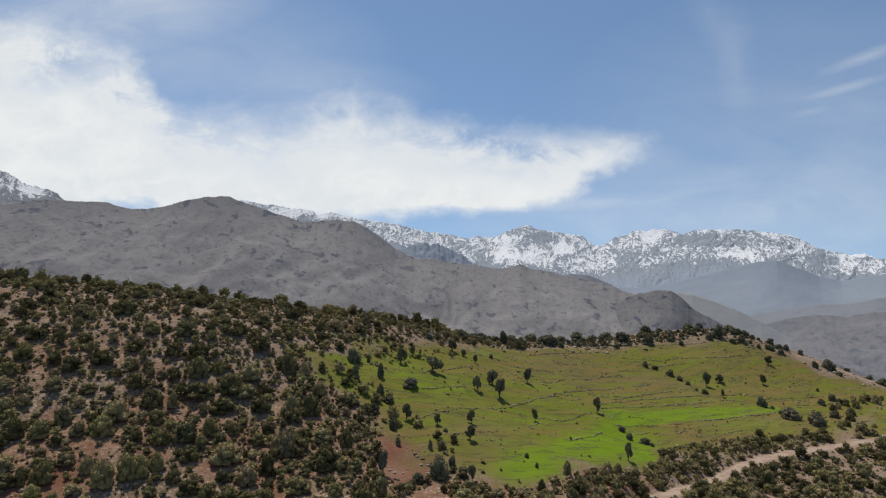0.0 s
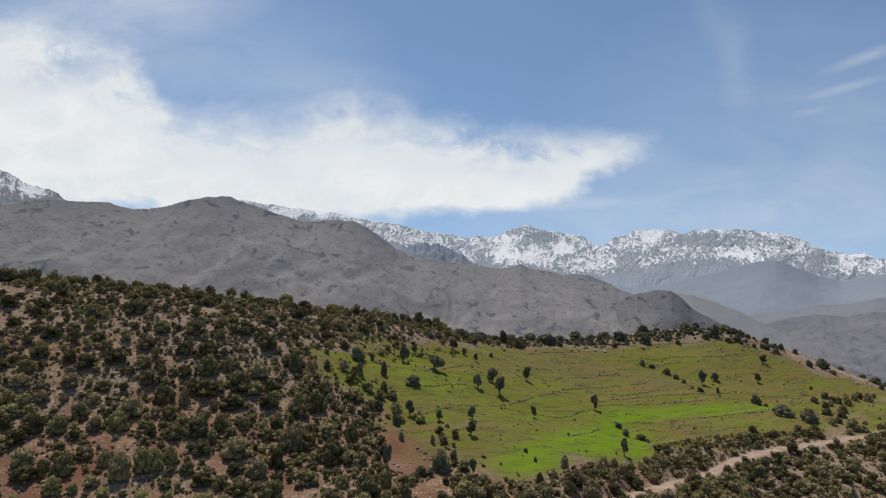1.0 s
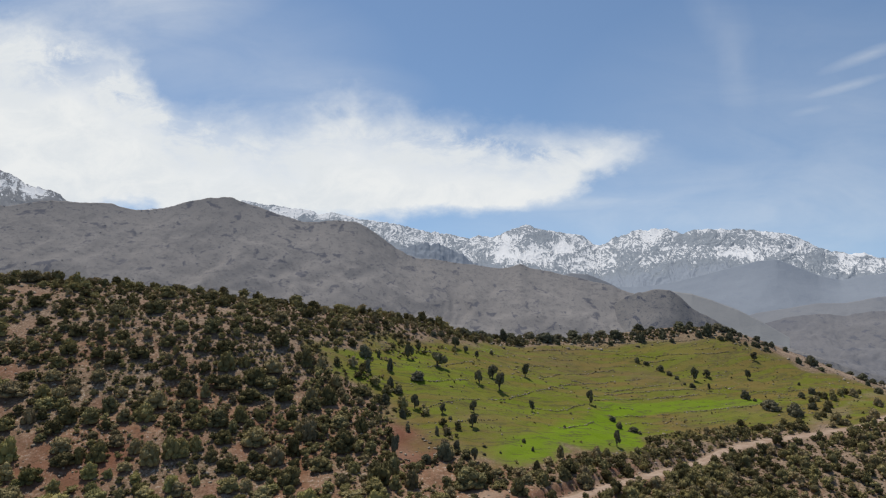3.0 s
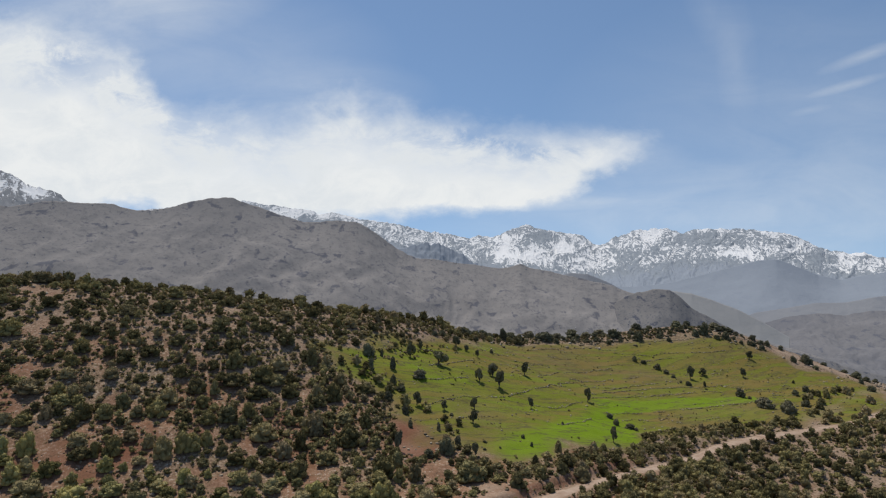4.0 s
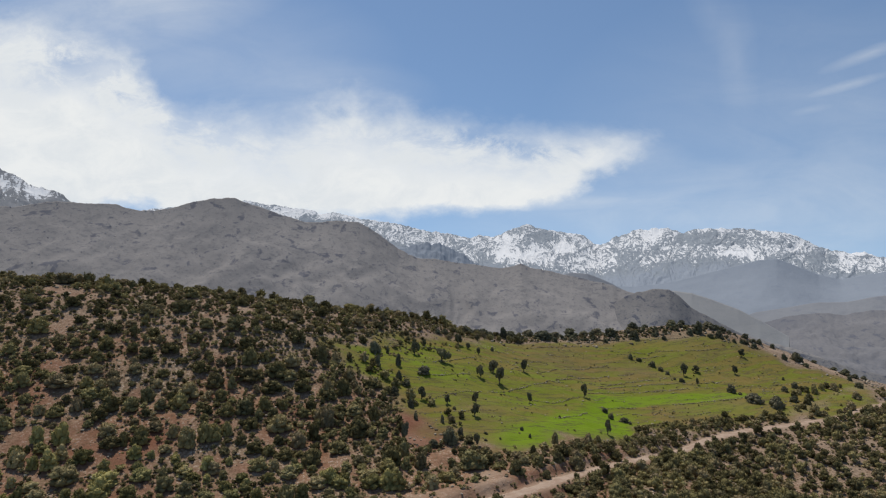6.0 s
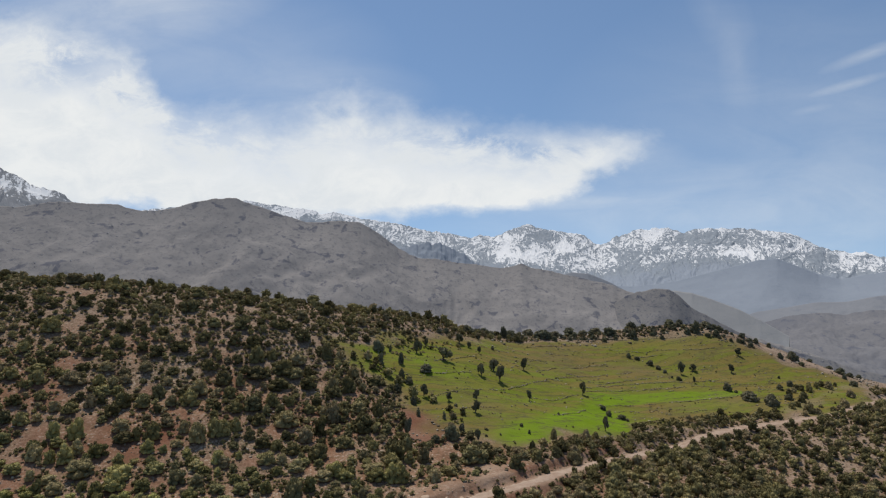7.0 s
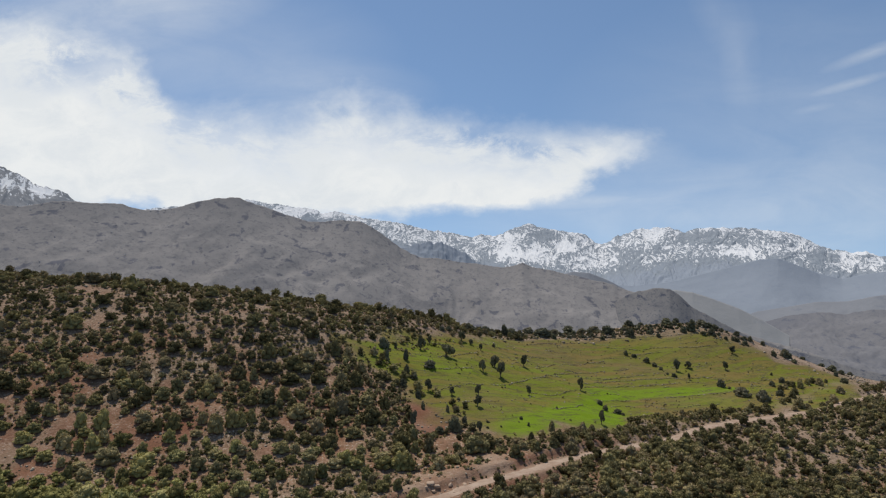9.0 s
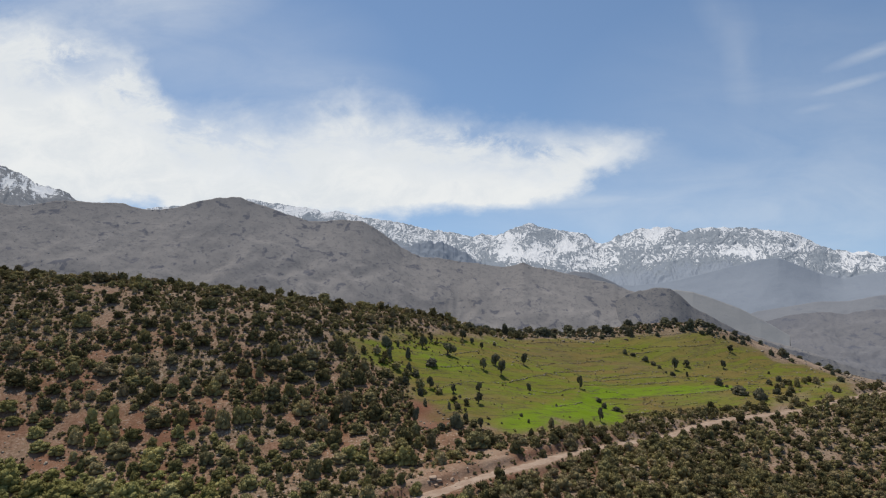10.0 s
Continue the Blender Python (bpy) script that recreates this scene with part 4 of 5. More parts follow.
RED_PLACES = ((-76, 70, 3.5, 1.0), (-73, 75, 3, 0.8), (-80, 76.5, 2.5, 0.8), (-54, 74, 4, 1.1), (-49, 78, 2.5, 1.0), (-62, 72.5, 3.5, 1.0), (-31, 91, 2.5, 1.0), (-24, 89, 2, 0.9), (-47, 68, 3, 0.8), (-72, 84, 3, 0.8), (-40, 84, 2, 0.7))
LUSH_PLACES = ((-18, 115, 7, 0.6), (6, 124, 10, 0.55), (28, 138, 8, 0.5), (75, 190, 9, 0.35), (-6, 126, 8, 0.6))


def mounds(x, y, spots):
    out = 0.0
    for a, b, r, h in spots:
        out = np.maximum(out, h * np.exp(-((x - a) ** 2 + (y - b) ** 2) / (2 * r * r)))
    return out * (0.75 + 0.5 * fractal(x, y, 7, 3, 63))


gx, gy = np.meshgrid(spread(-140, 170, 0.7, 4950), spread(50, 212, 0.7, 4950))
gz = ground(gx, gy)
ragged = 2.2 * fractal(gx, gy, 9, 4, 41)
in_field = inside(gx, gy, FIELD)
in_field = in_field + 4.0 * smooth(33, 40, gx) * smooth(96, 86, gx) * smooth(150, 142, gy)  # the grass runs down into the roadside shrubs
bare = np.maximum(0.35 * smooth(-0.6, 1.6, inside(gx, gy, BARE_BANK) + ragged * 0.9), smooth(-1.5, 1.5, inside(gx, gy, BARE_EDGE) + ragged * 0.5))
bare = np.maximum(bare, 0.7 * smooth(3.0, 1.0, gap_to_line(gx, gy, ROAD_LINE)[0] + ragged * 0.7))
road_gap = gap_to_line(gx, gy, ROAD_LINE)[0]
bare = np.maximum(bare, mounds(gx, gy, [(a, b, r * 0.8, 0.32) for a, b, r in CLEARINGS if a > -30]) * smooth(-0.6, 0.5, ragged))
PALE_PLACES = ((-69, 66, 2.2, 0.8), (-63, 67.5, 2, 0.6), (-62, 62, 3, 0.7), (-50, 62, 4, 0.75), (-40, 63, 3, 0.7), (-31, 62, 3, 0.75), (-44, 70, 2, 0.6), (-20, 67, 2.5, 0.6))
bare = np.maximum(bare, mounds(gx, gy, [(a, b, c * 0.8, 0.7) for a, b, c in BANK]) * smooth(-0.9, 0.3, ragged))
bare = np.maximum(bare, mounds(gx, gy, PALE_PLACES) * smooth(-0.9, 0.4, ragged))
values = {
    "green": smooth(-2.2, 2.2, in_field + 1.7 * ragged) * (1 - bare) * (1 - 0.75 * smooth(-8, -3, gy - np.interp(gx, [b[0] for b in BROW], [b[1] for b in BROW]) + ragged)),
    "lush": np.maximum(np.maximum(smooth(-0.4, 0.6, inside(gx, gy, BRIGHT_STRIP) + ragged * 0.1), smooth(-3.5, 2.5, inside(gx, gy, BRIGHT_PLOT) + ragged * 0.7)),
                       np.maximum(mounds(gx, gy, LUSH_PLACES), 0.45 * smooth(0.1, 0.8, fractal(gx + gy * 0.4, gy * 2.2, 30, 4, 57)))),
    "dry": np.maximum(mounds(gx, gy, DRY_PLACES), np.maximum(smooth(6, -1, in_field + ragged) * 0.8, smooth(-4, 6, gy - np.interp(gx, [b[0] for b in BROW], [b[1] for b in BROW]) + 11 + ragged) * 0.75)),
    "red": np.maximum(smooth(-1.5, 1.0, inside(gx, gy, RED_PATCH) + ragged), np.maximum(np.maximum(mounds(gx, gy, RED_PLACES), mounds(gx, gy, [(a, b, r, 0.6) for a, b, r in CLEARINGS if a < -30])), 0.75 * smooth(4.6, 2.2, road_gap + ragged * 0.5) * smooth(1.1, 1.8, road_gap) * smooth(110, 60, gx + gy * 0.4))),
    "bare": bare,
    "stony": smooth(92, 112, gy + ragged * 2),
    # how much painted haze grey the far ground takes
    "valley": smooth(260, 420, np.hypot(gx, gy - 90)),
}
verts = np.stack([gx, gy, gz], -1).reshape(-1, 3)
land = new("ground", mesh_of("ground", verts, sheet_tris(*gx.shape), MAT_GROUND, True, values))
tagged(land, "stony reddish hillside with terraced green meadow", "ground", kind="structure")

centre = np.array(ROAD_LINE)
fine_steps = np.arange(0, road_steps[-1], 0.6)
cx, cy = np.interp(fine_steps, road_steps, centre[:, 0]), np.interp(fine_steps, road_steps, centre[:, 1])
tx, ty = np.gradient(cx), np.gradient(cy)
tn = np.hypot(tx, ty)
across = np.linspace(-1, 1, 9)
wide = ROAD_HALF * (1 + 0.16 * grain(fine_steps, fine_steps * 0, 5, 3))
wide_b = ROAD_HALF * (1 + 0.16 * grain(fine_steps, fine_steps * 0, 4, 8))
half = np.where(across[None, :] < 0, wide[:, None], wide_b[:, None]) * across[None, :]
rx, ry = cx[:, None] - ty[:, None] / tn[:, None] * half, cy[:, None] + tx[:, None] / tn[:, None] * half
rz = np.interp(fine_steps, road_steps, road_rise)[:, None] + 0.05 * np.cos(across * 2.4 * np.pi)[None, :] * -1 + 0.03 * grain(rx, ry, 1.2, 5) - 0.05 * across[None, :] ** 4
road = new("road", mesh_of("road", np.stack([rx, ry, rz], -1).reshape(-1, 3), sheet_tris(*rx.shape)[:, ::-1], MAT_ROAD, True))
tagged(road, "pale packed-earth dirt road winding along the hillside", "road", kind="structure")


# ---- mountains ----
def ridge(name, label, profile, far, deep, foot, material, columns, rows, seed, spur, jag, gully):
    """A mountain flank below a skyline given as bearings and elevations in degrees from the first eye."""
    az = np.linspace(profile[0][0], profile[-1][0], columns)
    el = np.interp(az, [p[0] for p in profile], [p[1] for p in profile])
    run = np.radians(az) * far
    notch = jag * fractal(run, run * 0 + 7, spur * 0.22, 5, seed, 0.6)
    crest = EYE + far * np.tan(np.radians(el))
    span_ = np.hanning(max(9, columns // 6))
    soft_crest = np.convolve(np.pad(crest, len(span_), mode="edge"), span_ / span_.sum(), "same")[len(span_):-len(span_)]
    s = np.concatenate([[-0.5, -0.2, -0.07], np.linspace(0, 1, rows) ** 1.25])[:, None]
    r = far - deep * s + 0 * az[None, :]
    px, py = r * np.sin(np.radians(az)), r * np.cos(np.radians(az))
    wx, wy = px + 0.3 * spur * fractal(px, py, spur, 3, seed + 50), py + 0.3 * spur * fractal(px, py, spur, 3, seed + 60)
    folds = 1 - np.abs(fractal(wx, wy * 0.6, spur, 5, seed + 70, 0.52))
    body = np.where(s < 0, s * 0.9, np.abs(s) ** 0.92)
    keep = np.exp(-7 * np.abs(s))
    line = crest[None, :] * keep + soft_crest[None, :] * (1 - keep)
    pz = line + (foot - line) * np.abs(body)
    grow = smooth(0.0, 0.22, s) * (1 - 0.55 * smooth(0.6, 1, s))
    pz = pz + notch[None, :] * np.exp(-9 * np.abs(s)) + 0.22 * gully * grow * (0.6 - np.abs(fractal(wy, wx, spur * 0.27, 4, seed + 90)))
    pz = pz + gully * grow * (folds - 0.75) + jag * 0.6 * fractal(px, py, spur * 0.12, 3, seed + 80) * smooth(0, 0.06, s)
    v = np.stack([px, py, pz], -1).reshape(-1, 3)
    ob = new(name, mesh_of(name, v, sheet_tris(*px.shape)[:, ::-1], material, True))
    tagged(ob, label, "mountain", kind="structure")
    return px, py, pz


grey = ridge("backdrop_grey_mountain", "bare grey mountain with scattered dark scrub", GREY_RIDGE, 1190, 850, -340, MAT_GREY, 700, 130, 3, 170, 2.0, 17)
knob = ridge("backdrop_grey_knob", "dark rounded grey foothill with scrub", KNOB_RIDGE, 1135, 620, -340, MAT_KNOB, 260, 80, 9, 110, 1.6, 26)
ridge("backdrop_brown_ridge", "hazy grey-brown mountain ridge", BROWN_RIDGE, 2450, 800, -360, MAT_BROWN_HAZED, 420, 90, 13, 230, 2.0, 20)
ridge("backdrop_tan_slope", "pale tan hazy mountain spur", TAN_RIDGE, 1900, 700, -360, MAT_TAN_HAZED, 200, 50, 37, 320, 1.2, 12)
ridge("backdrop_pale_ridge", "pale hazy valley ridge", PALE_RIDGE, 2720, 800, -330, MAT_PALE_HAZED, 240, 40, 17, 500, 2.0, 24)
ridge("backdrop_rock_spur", "dark grey rocky spur under the snow range", ROCK_SPUR, 3000, 900, -330, MAT_BLUE_HAZED, 260, 70, 41, 120, 9.0, 40)
ridge("backdrop_grey_spur", "low grey mountain spur below the snow", GREY_SPUR, 2300, 700, -330, MAT_PALE_HAZED, 160, 50, 43, 220, 1.5, 24)
ridge("backdrop_blue_ridge", "hazy blue-grey mountain ridge", BLUE_RIDGE, 3350, 1000, -330, MAT_BLUE_HAZED, 320, 60, 19, 620, 2.5, 14)


def folded(u, v, size, seed, octaves=4):
    """Sharp-crested ribs, from 0 in the gullies to 1 on the crests."""
    total, high, whole = 0.0, 1.0, 0.0
    for k in range(octaves):
        total = total + high * (1 - np.abs(grain(u + 57.0 * k, v + 31.0 * k, size / 2.1 ** k, seed + k)) * 1.6)
        whole += high
        high *= 0.58
    return total / whole


def snow_flank(name, label, profile, far, deep, foot, material, columns, rows, seed, rib, snow_line, snowfields, cliffs, share=0.475):
    """A high mountain flank with ribs and gullies that run down from its skyline. Snowfields and cliffs: bearing, elevation, half width, half height, amount."""
    az = np.linspace(profile[0][0], profile[-1][0], columns)[None, :]
    el = np.interp(az, [p[0] for p in profile], [p[1] for p in profile])
    crest = EYE + far * np.tan(np.radians(el))
    calm = np.hanning(columns // 9)
    calm = np.convolve(np.pad(crest[0], len(calm), mode="edge"), calm / calm.sum(), "same")[len(calm):-len(calm)][None, :]
    notch = rib * 0.06 * fractal(np.radians(az) * far, 0 * az + 3, rib * 0.35, 5, seed, 0.62)
    s = np.concatenate([[-0.4, -0.12], np.linspace(0, 0.75, rows) ** 1.15, [0.85, 1.0]])[:, None]
    r = far - deep * s + 0 * az
    px, py = r * np.sin(np.radians(az)), r * np.cos(np.radians(az))
    keep = np.exp(-9 * np.abs(s))
    line = crest * keep + calm * (1 - keep)
    pz = line + (foot - line) * np.abs(s) ** 0.95 + notch * np.exp(-40 * np.abs(s))
    u = np.radians(az) * far
    sway_u, sway_v = u + rib * 0.35 * fractal(u, pz, rib * 0.8, 4, seed + 8), pz + rib * 0.25 * fractal(u, pz, rib * 0.6, 4, seed + 9)

    def level_out(v):
        return (v - v.mean()) / v.std()

    # ribs slant down to either side of each summit and cross lower down
    one, two = (folded(sway_u + k * 0.9 * sway_v, sway_v * 0.55 - k * 0.3 * sway_u, rib, seed + 10 + 7 * k) for k in (1, -1))
    ribs = level_out(np.maximum(one, two))
    small = level_out(np.maximum(*(folded(sway_u + k * 0.8 * sway_v, sway_v * 0.6 - k * 0.3 * sway_u, rib * 0.12, seed + 20 + 7 * k, 3) for k in (1, -1))))
    grow = smooth(0.0, 0.08, s) * (1 - 0.5 * smooth(0.5, 0.9, s))
    pz = pz + grow * rib * (0.03 * ribs + 0.006 * small)
    height = np.degrees(np.arctan2(pz - EYE, r))
    amount = share - 0.13 * ribs - 0.21 * small + 0.10 * fractal(u, pz * 1.6, rib * 1.1, 3, seed + 30)
    for a, b, wide_, high_, much in (*snowfields, *cliffs):
        amount = amount + much * np.exp(-(((az - a) / wide_) ** 2 + ((height - b) / high_) ** 2) ** 1.5)
    low = smooth(1.0, -0.6, height - np.interp(az, [q[0] for q in snow_line], [q[1] for q in snow_line]) + 0.45 * fractal(sway_u, sway_v, rib * 0.5, 4, seed + 40) - 0.12 * small)
    amount = amount * (1 - low) - 0.5 * low
    v = np.stack([px, py, pz], -1).reshape(-1, 3)
    ob = new(name, mesh_of(name, v, sheet_tris(*px.shape)[:, ::-1], material, True, {"snow": amount, "foot_haze": smooth(0.45, 1.0, low)}))
    tagged(ob, label, "mountain", kind="structure")


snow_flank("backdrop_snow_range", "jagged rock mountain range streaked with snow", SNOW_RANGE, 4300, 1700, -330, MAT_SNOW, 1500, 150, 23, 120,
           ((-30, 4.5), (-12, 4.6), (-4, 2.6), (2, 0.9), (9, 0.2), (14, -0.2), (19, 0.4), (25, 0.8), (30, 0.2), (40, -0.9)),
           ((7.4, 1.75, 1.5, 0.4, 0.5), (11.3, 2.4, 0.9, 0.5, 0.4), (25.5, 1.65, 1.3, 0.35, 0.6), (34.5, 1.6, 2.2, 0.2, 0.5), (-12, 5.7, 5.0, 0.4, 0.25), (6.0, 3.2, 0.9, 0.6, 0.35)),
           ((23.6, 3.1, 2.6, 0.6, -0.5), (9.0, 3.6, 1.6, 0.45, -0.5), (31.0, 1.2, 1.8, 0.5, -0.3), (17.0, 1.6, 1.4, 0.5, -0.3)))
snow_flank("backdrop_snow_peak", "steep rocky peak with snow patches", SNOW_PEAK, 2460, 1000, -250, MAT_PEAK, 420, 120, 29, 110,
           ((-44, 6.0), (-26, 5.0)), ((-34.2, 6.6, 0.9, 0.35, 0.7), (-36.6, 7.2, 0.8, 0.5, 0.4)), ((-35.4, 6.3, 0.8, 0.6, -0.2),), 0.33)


# ---- plants ----
def ball(level):
    bm = bmesh.new()
    bmesh.ops.create_icosphere(bm, subdivisions=level, radius=1.0)
    v = np.array([p.co[:] for p in bm.verts])
    f = np.array([[p.index for p in q.verts] for q in bm.faces])
    bm.free()
    return v, f


BALL_1, BALL_2 = ball(1), ball(2)


def gathered(pieces):
    vs, fs, n = [], [], 0
    for v, f in pieces:
        vs.append(v)
        fs.append(f + n)
        n += len(v)
    return np.concatenate(vs), np.concatenate(fs)


def foliage(rng, lobes, cards, size, core):
    """Clumps of fine upright leaf sprays over rounded lobes, with a ragged outline."""
    pieces = []
    for x, y, z, r, h in lobes:
        v, f = core
        bumpy = 1 + rng.uniform(-0.22, 0.16, (len(v), 1))
        pieces.append((v * bumpy * np.array([r, r, h]) * 0.86 + np.array([x, y, z]), f))
    weight = np.array([q[3] * q[4] for q in lobes])
    pick = rng.choice(len(lobes), cards, p=weight / weight.sum())
    ways = rng.normal(size=(cards, 3))
    ways[:, 2] = np.where(ways[:, 2] < -0.1, -ways[:, 2], ways[:, 2])
    ways /= np.linalg.norm(ways, axis=1, keepdims=True)
    L = np.array(lobes)[pick]
    at = L[:, :3] + ways * np.stack([L[:, 3], L[:, 3], L[:, 4]], 1) * rng.uniform(0.66, 0.95, (cards, 1))
    reach = ways * 0.5 + np.array([0, 0, 0.7]) + rng.normal(scale=0.6, size=(cards, 3))
    reach /= np.linalg.norm(reach, axis=1, keepdims=True)
    face = ways * 1.3 + np.array([0, 0, 0.6]) + rng.normal(scale=0.4, size=(cards, 3))
    side = np.cross(face, reach)
    side /= np.linalg.norm(side, axis=1, keepdims=True)
    w, h = size * rng.uniform(0.55, 1.0, (cards, 1)), size * rng.uniform(0.8, 1.6, (cards, 1))
    spray = np.stack([at - side * w * 0.5, at + side * w * 0.5 + reach * h * rng.uniform(0, 0.3, (cards, 1)), at + reach * h + side * w * rng.uniform(-0.4, 0.4, (cards, 1))], 1)
    pieces.append((spray.reshape(-1, 3), np.arange(cards)[:, None] * 3 + np.array([0, 1, 2])))
    v, f = gathered(pieces)
    v[:, 2] = np.maximum(v[:, 2], -0.04)
    return v, f


def limb(points, radii, sides=6):
    """A tapered, bent branch."""
    vs, fs = [], []
    for (x, y, z), r in zip(points, radii):
        a = np.arange(sides) * 2 * np.pi / sides
        vs.append(np.stack([x + r * np.cos(a), y + r * np.sin(a), np.full(sides, z)], 1))
    for k in range(len(points) - 1):
        for j in range(sides):
            a, b = k * sides + j, k * sides + (j + 1) % sides
            fs += [(a, b, b + sides), (a, b + sides, a + sides)]
    return np.concatenate(vs), np.array(fs)


def shrub_shape(rng, cards, size, core, lobes=7, swell=1.0):
    """A domed shrub of many small upright clumps, about two units wide and two high."""
    made = [(rng.uniform(-0.08, 0.08), rng.uniform(-0.08, 0.08), 0.75, rng.uniform(0.5, 0.6), rng.uniform(0.7, 0.85))]
    turn = rng.uniform(0, 6.28)
    skew, crown = rng.uniform(0.82, 1.2), rng.uniform(1.1, 1.4)
    for k in range(lobes + 2):
        u = (k + 0.5) / (lobes + 2)  # spread from the top down over the dome
        a, d = turn + k * 2.4 + rng.uniform(-0.4, 0.4), 0.68 * math.sqrt(u) * rng.uniform(0.8, 1.1)
        r = rng.uniform(0.24, 0.4) * swell
        made.append((d * math.cos(a) * skew, d * math.sin(a) / skew, max(r * 0.7, crown * math.sqrt(max(0.02, 1 - 1.05 * u)) + rng.uniform(-0.15, 0.15)), r, r * rng.uniform(1.0, 1.6)))
    for k in range(lobes - 1):  # skirt, down to the ground
        a, q = turn + k * 6.283 / max(1, lobes - 1) + rng.uniform(-0.3, 0.3), rng.uniform(0.26, 0.36)
        made.append((0.52 * math.cos(a) * skew, 0.52 * math.sin(a) / skew, q * 0.35, q, q * 1.1))
    v, f = foliage(rng, made, cards, size, core)
    return v * np.array([0.98, 0.98, 1.0]), f


def tree_shape(rng, cards, size, slim):
    """A small tree two units wide and two high: trunk with limbs, and crown."""
    lean = rng.uniform(-0.12, 0.12, 2)
    fork = rng.uniform(0.24, 0.4)
    wood = [limb([(0, 0, -0.08), (lean[0] * 0.4, lean[1] * 0.4, fork * 0.5), (lean[0], lean[1], fork), (lean[0] * 1.3, lean[1] * 1.3, 1.3)], [0.13, 0.10, 0.085, 0.03])]
    lobes = [(lean[0] * 1.3, lean[1] * 1.3, rng.uniform(1.3, 1.5), 0.44 * slim, 0.46)]
    turn = rng.uniform(0, 6.28)
    for k in range(7):
        a, d, z = turn + k * 2.1 + rng.uniform(-0.4, 0.4), rng.uniform(0.3, 0.66) * slim, rng.uniform(0.55, 1.55)
        tip = (lean[0] + d * math.cos(a), lean[1] + d * math.sin(a), z)
        wood.append(limb([(lean[0], lean[1], fork - 0.05), (lean[0] + d * 0.45 * math.cos(a), lean[1] + d * 0.45 * math.sin(a), fork + (z - fork) * 0.6), tip], [0.07, 0.05, 0.02], 5))
        r = rng.uniform(0.27, 0.42)
        lobes.append((*tip, r, r * rng.uniform(1.0, 1.4)))
    return wood, foliage(rng, lobes, cards, size, BALL_2)


def stems_shape(rng):
    sticks = []
    for k in range(4):
        a, d = k * 1.57 + rng.uniform(-0.4, 0.4), rng.uniform(0.25, 0.5)
        sticks.append(limb([(0.06 * math.cos(a), 0.06 * math.sin(a), -0.12), (d * 0.4 * math.cos(a), d * 0.4 * math.sin(a), 0.35), (d * math.cos(a), d * math.sin(a), 0.9)], [0.07, 0.05, 0.02], 5))
    return gathered(sticks)


def part(name, me, parent, label=""):
    ob = new(name, me)
    ob.parent = parent
    return tagged(ob, label)


def plant(name, label, category, group, wood_name, wood, crown, leaf):
    ob = new(name)
    if isinstance(wood, list):  # trunk first, then its limbs
        stem = part(wood_name, mesh_of(wood_name, *wood[0], MAT_BARK, True), ob)
        for piece in wood[1:]:
            part("limb", mesh_of("limb", *piece, MAT_BARK, True), stem)
    else:
        part(wood_name, mesh_of(wood_name, *wood, MAT_BARK, True), ob)
    part("crown", mesh_of("crown", *crown, leaf), ob)
    return tagged(ob, label, category, group)


rng = np.random.default_rng(5)
SHRUB_LABELS = ("dark olive-green rounded shrub on the stony hillside", "dense grey-green shrub rooted in reddish soil",
                "spreading olive-green shrub on the dry slope", "broad leafy shrub beside bare earth")
SHRUBS = [plant("shrub", SHRUB_LABELS[k % 4], "shrub", "shrubs on the hillside", "woody_base", stems_shape(rng), shrub_shape(rng, 1000, 0.155, BALL_2, 6 + k % 4), MAT_LEAF) for k in range(8)]
LIGHT = [plant("shrub", "light olive-green leafy shrub at the foot of the slope", "shrub", "shrubs on the hillside", "woody_base", stems_shape(rng), shrub_shape(rng, 1000, 0.155, BALL_2, 8), MAT_LIGHT_LEAF) for _ in range(3)]
FOOT = [plant("shrub", "olive-green leafy shrub at the foot of the slope", "shrub", "shrubs on the hillside", "woody_base", stems_shape(rng), shrub_shape(rng, 1000, 0.155, BALL_2, 6 + k), MAT_FOOT_LEAF) for k in range(4)]
DARK = [plant("shrub", "dark dense grey-green shrub", "shrub", "shrubs on the brow", "woody_base", stems_shape(rng), shrub_shape(rng, 900, 0.16, BALL_2, 6 + k), MAT_TREE_LEAF) for k in range(4)]
TREES = [plant("tree", "small dark green tree standing alone in the meadow", "tree", "trees in the meadow", "trunk", *tree_shape(rng, 900, 0.15, slim), MAT_TREE_LEAF) for slim in (1.15, 0.95, 1.2, 0.85, 1.0, 1.15)]
used = set()


def set_down(kinds, x, y, wide_, high_, label="", group=""):
    k = next((i for i, ob in enumerate(kinds) if ob.name not in used), int(rng.integers(len(kinds))))
    m = Matrix.LocRotScale((x, y, float(ground(x, y)) - 0.06), Euler((rng.uniform(-0.06, 0.06), rng.uniform(-0.06, 0.06), rng.uniform(0, 6.28))), None)
    if kinds[k].name in used:
        ob = copy_thing(kinds[k], m)
    else:
        ob = kinds[k]
        ob.matrix_basis = m
        used.add(ob.name)
    ob.scale = (wide_ / 2, wide_ / 2, high_ / 2)
    return tagged(ob, label, group=group)


